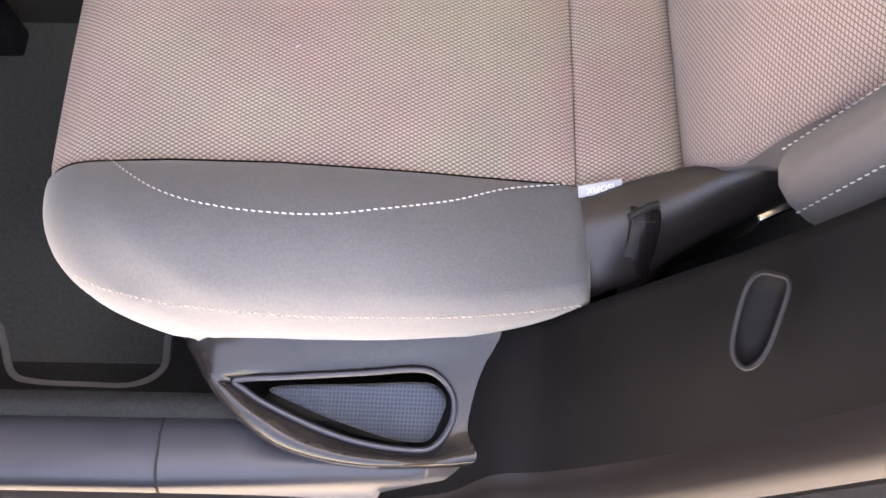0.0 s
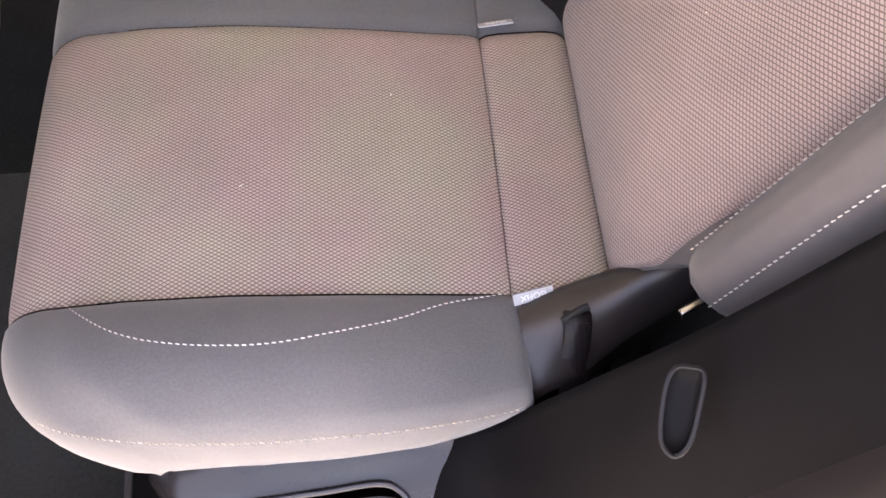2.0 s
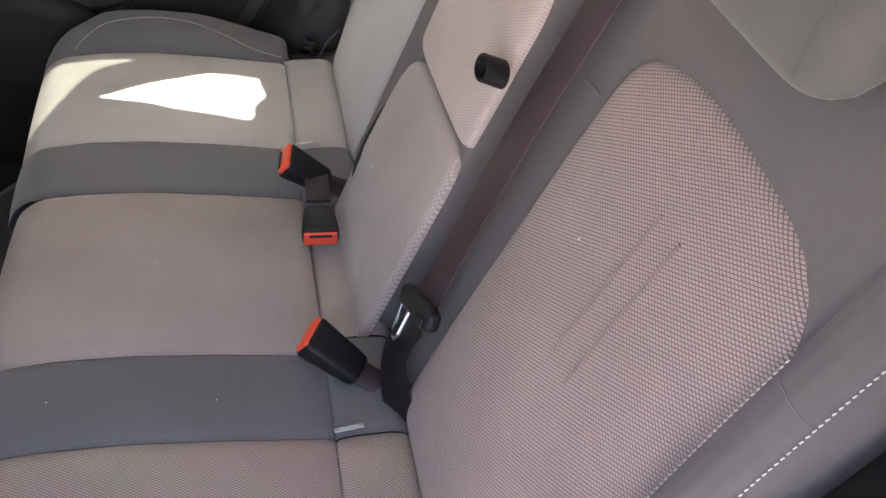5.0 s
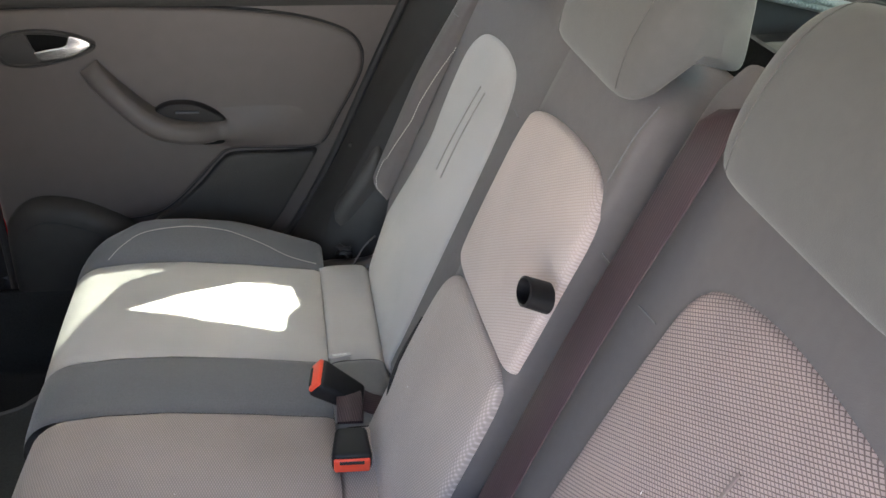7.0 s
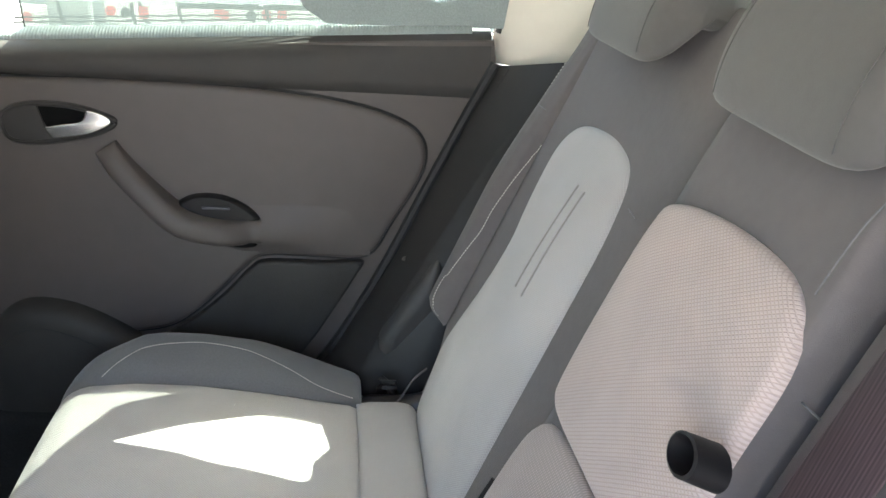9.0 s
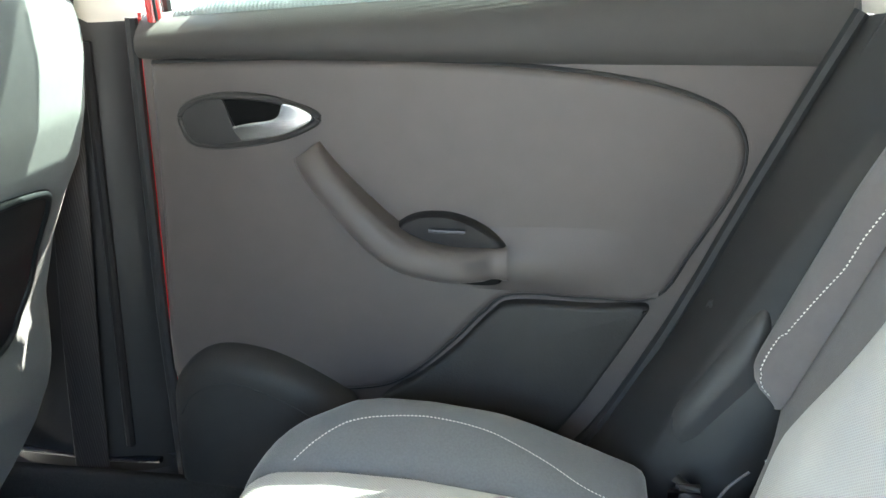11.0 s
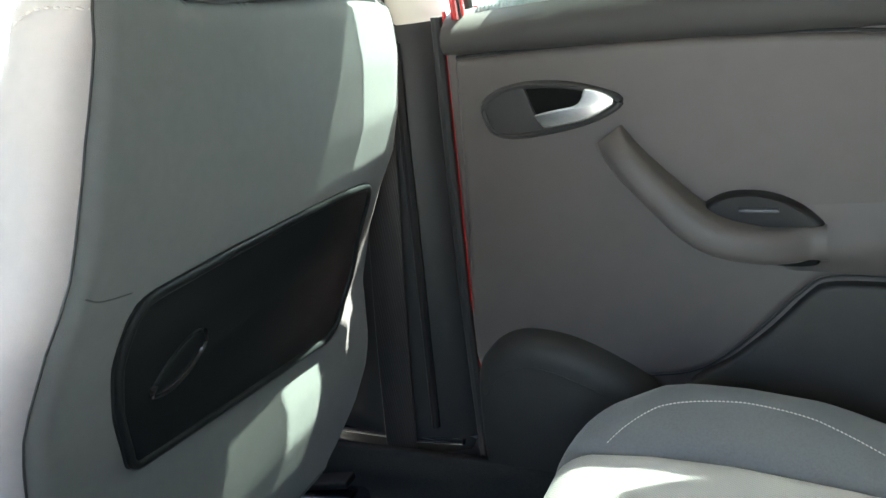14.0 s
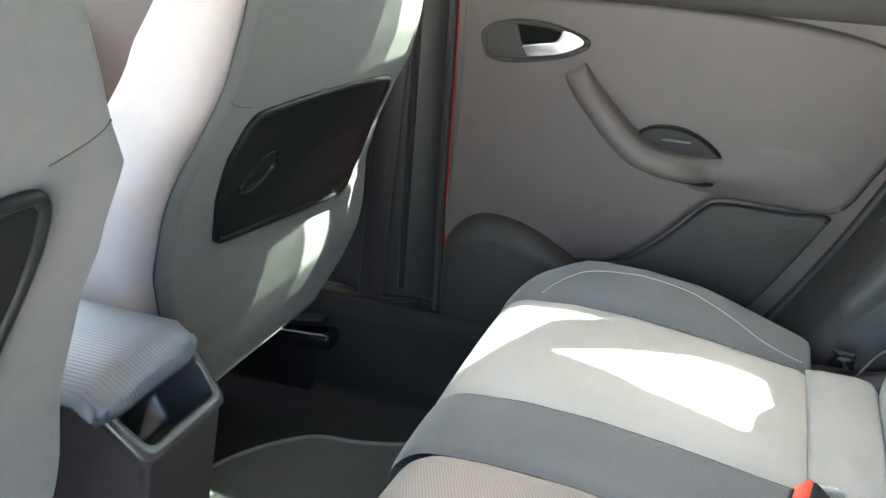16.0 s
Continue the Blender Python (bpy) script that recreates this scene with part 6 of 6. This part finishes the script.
def rounded(y0, y1, y2, y3, z0, z1, r=0.010):
    """A rounded four-sided outline: y0 to y1 at the height z0, y2 to y3 at z1."""
    cs = [(y0, z0), (y1, z0), (y3, z1), (y2, z1)]
    out = []
    for i in range(4):
        p, q, n_ = (np.array(cs[(i + k) % 4]) for k in (0, -1, 1))
        u, v = (q - p) / np.linalg.norm(q - p) * r, (n_ - p) / np.linalg.norm(n_ - p) * r
        out += [p + u * (1 - t) ** 2 + v * t ** 2 for t in np.linspace(0, 1, 6)]
    return out


poly = [(0.486, 0.10), (0.592, 0.10), (0.598, 0.4075), (0.606, 0.455), (0.476, 0.455), (0.488, 0.4075)]
bm = bmesh.new()
front = [bm.verts.new(Vector((-1.0, a, b))) for a, b in poly]
rear = [bm.verts.new(con_face(a, b, 0.0)) for a, b in poly]
for k in range(6):
    bm.faces.new((front[k], front[(k + 1) % 6], rear[(k + 1) % 6], rear[k]))
bm.faces.new(front)
bm.faces.new((rear[0], rear[1], rear[2], rear[5]))
bmesh.ops.bevel(bm, geom=[e for e in bm.edges if len(e.link_faces) == 2 and all(v in rear for v in e.verts)], offset=0.006, segments=3, affect="EDGES")
part("console_body", bm, CONSOLEBROWN, con, "brown-grey plastic body")
rim_out, rim_in = rounded(0.489, 0.600, 0.477, 0.607, 0.407, 0.456, 0.010), rounded(0.502, 0.592, 0.492, 0.598, 0.4165, 0.4435, 0.007)
rows = [[con_face(*q, -0.004) for q in rim_out], [con_face(*q, 0.003) for q in rim_out]]
for g, h in ((0.12, 0.0055), (0.5, 0.006), (0.88, 0.0055), (1.0, 0.003)):
    rows.append([con_face(*(o + (q - o) * g), h) for o, q in zip(rim_out, rim_in)])
mid = sum(rim_in) / len(rim_in)
for g, h in ((0.97, -0.02), (0.90, -0.050), (0.82, -0.062), (0.0, -0.064)):
    rows.append([con_face(mid[0] + (q[0] - mid[0]) * g, mid[1] + (q[1] - mid[1]) * g - 0.012 * (1 - g), h) for q in rim_in])
sheet("cubby_rim", rows, BEZEL, con, "satin bezel and open cubby", wrap=True)
rows = []
for y in np.linspace(0.473, 0.612, 290):
    t = (y - 0.473) / 0.139
    arch_ = max(0.0, math.sin(math.pi * t)) ** 0.45
    z = 0.462 + 0.013 * arch_ + 0.00022 * math.sin((y - 0.474) * 2 * math.pi / 0.0040)
    cut = 0.016 * max(0.0, (t - 0.72) / 0.28) ** 2 + 0.006 * max(0.0, (0.2 - t) / 0.2) ** 2
    row = []
    for k in range(26):
        x = -0.95 + (0.408 - cut) * k / 25
        e = max(0.0, 1 - (-0.542 - cut - x) / 0.012)
        row.append((x, y, z - 0.010 * e ** 2 - 0.03 * max(0.0, -0.72 - x)))
    row += [(-0.541 - cut, y, 0.458), (-0.545 - cut, y, 0.452)]
    rows.append(row)
sheet("armrest_lid", rows, mat("ribbed_lid", (0.075, 0.086, 0.104), 0.36, var=0.08, spec=0.6), con, "finely ribbed blue-black armrest lid", thick=0.006, flip=True)

# ---- outside: flatbed trailer and yellow-striped barrier ----
def out(x8, y8, z8, d=4.6):
    k = (d - 0.405) / (8 - 0.405)
    return Vector((-0.163 + (x8 + 0.163) * k, d, 0.927 + (z8 - 0.927) * k))


trailer = empty("flatbed_trailer", "white flatbed trailer side with red reflective strips", "trailer")
a, b = out(-14, 0, 0.05), out(14, 0, 0.40)
rbox("side_board", (b.x - a.x, 0.06, b.z - a.z), 0.01, WHITEPAINT, trailer, "white ribbed side board", m=Matrix.Translation((a + b) / 2))
rbox("lower_rail", (b.x - a.x, 0.08, 0.028), 0.008, WHITEPAINT, trailer, "white lower rail", m=Matrix.Translation(((a.x + b.x) / 2, 4.58, out(0, 0, 0.045).z)))
rbox("top_rail", (b.x - a.x, 0.09, 0.03), 0.006, WHITEPAINT, trailer, m=Matrix.Translation(((a.x + b.x) / 2, 4.57, out(0, 0, 0.43).z)))
for k in range(-9, 10):
    p = out(-1.94 + k * 0.87, 0, 0.367)
    if k % 3 != 1:
        rbox("reflective_strip", (0.235, 0.008, 0.040), 0.003, REDTAPE, trailer, "red reflective strip", m=Matrix.Translation((p.x, 4.566, p.z)), seg=1)
    if k % 3 == 2:
        rbox("grey_plate", (0.15, 0.008, 0.036), 0.003, STEELGREY, trailer, "grey plate", m=Matrix.Translation((p.x - 0.205, 4.566, p.z)), seg=1)
    for j in (0.0, 0.10, 0.62):
        for up in (0.13, 0.20):
            q = out(-1.74 + k * 0.87 + j, 0, up)
            rbox("bolt_plate", (0.018, 0.01, 0.014), 0.004, STEELGREY, trailer, m=Matrix.Translation((q.x, 4.566, q.z)), seg=1)
# black rack hung under the rail, with pale fittings
rbox("tool_rack", (2.4, 0.10, 0.052), 0.008, BLACKTRIM, trailer, "black rack under the rail", m=Matrix.Translation((0.42, 4.60, 0.425)))
rbox("rack_arm", (0.44, 0.08, 0.030), 0.006, BLACKTRIM, trailer, "black forward arm of the rack", m=Matrix.Translation((-0.98, 4.60, 0.452)) @ Matrix.Rotation(radians(2), 4, "Y"))
random.seed(21)
for k in range(18):
    rbox("fitting", (random.uniform(0.012, 0.034), 0.012, 0.010), 0.002, WHITEPAINT, trailer, "pale fitting", m=Matrix.Translation((-0.74 + k * 0.125 + random.uniform(-0.03, 0.03), 4.546, 0.425 + random.uniform(-0.016, 0.016))), seg=1)
rbox("leg", (0.20, 0.10, 0.62), 0.01, STEELGREY, trailer, "grey steel leg", m=Matrix.Translation((-1.345, 4.80, 0.12)))
rbox("leg", (0.16, 0.10, 0.62), 0.01, STEELGREY, trailer, "grey steel leg", m=Matrix.Translation((1.75, 4.80, 0.12)))
rbox("light_bar", (1.9, 0.05, 0.13), 0.01, WHITEPAINT, trailer, "pale light bar under the bed", m=Matrix.Translation((-0.24, 4.86, 0.350)))
rbox("light_bar", (0.50, 0.05, 0.13), 0.01, WHITEPAINT, trailer, "pale light bar under the bed", m=Matrix.Translation((-1.70, 4.86, 0.305)))
for x, z, red in ((-1.161, 0.350, True), (-1.087, 0.342, False), (-0.600, 0.340, True), (-0.468, 0.338, False), (-0.39, 0.345, True), (-1.737, 0.305, False), (-1.565, 0.310, True), (0.05, 0.345, False), (0.35, 0.345, True)):
    rim = [(x + 0.026 * math.cos(2 * math.pi * k / 20), 4.830, z + 0.026 * math.sin(2 * math.pi * k / 20)) for k in range(20)]
    lens = [(x + (p[0] - x) * 0.8, 4.822, z + (p[2] - z) * 0.8) for p in rim]
    sheet("lamp", [[(p[0], 4.836, p[2]) for p in rim], rim, lens, [(x, 4.820, z)] * 20], REDTAPE if red else BLACKTRIM, trailer, "round trailer lamp", wrap=True)
for x, z in ((-0.956, 0.372), (-0.60, 0.384), (-0.30, 0.385)):
    rbox("tag", (0.045, 0.010, 0.060), 0.004, REDTAPE, trailer, "orange tag", m=Matrix.Translation((x, 4.60, z)), seg=1)
for x in (-1.36, -1.02, -0.98, -0.80, -0.45, -0.38, 0.1):
    sag = 0.10 + 0.06 * (x * 7 % 1)
    tube("air_hose", spline([(x, 4.64, 0.44), (x + 0.02, 4.65, 0.44 - sag), (x + 0.09, 4.66, 0.36 - sag), (x + 0.06, 4.66, 0.24 - sag)], 6), 0.009, RUBBER, trailer, "black air hose")
tilt = Matrix.Translation((-1.0, 4.6, 0.5)) @ Matrix.Rotation(radians(-2.6), 4, "Y") @ Matrix.Translation((1.0, -4.6, -0.5))
trailer.matrix_basis = tilt @ trailer.matrix_basis

barrier = empty("barrier", "low grey barrier with yellow and black stripes", "barrier")
rbox("beam", (16.0, 0.12, 0.078), 0.01, BLACKTRIM, barrier, "black beam", m=Matrix.Translation((0, 5.6, 0.112)))
rbox("back_panel", (16.0, 0.06, 0.16), 0.01, STEELGREY, barrier, "grey panel over the beam", m=Matrix.Translation((0, 5.68, 0.24)))
for k in range(70):
    rbox("stripe", (0.050, 0.008, 0.070), 0.002, YELLOW, barrier, "yellow stripe", m=Matrix.Translation((-3.6 + k * 0.093, 5.536, 0.112)) @ Matrix.Rotation(radians(-24), 4, "Y"), seg=1)
for k in range(-5, 6):
    rbox("post", (0.10, 0.10, 0.60), 0.01, STEELGREY, barrier, "grey post", m=Matrix.Translation((k * 1.4, 5.74, -0.08)))
barrier.matrix_basis = tilt @ barrier.matrix_basis
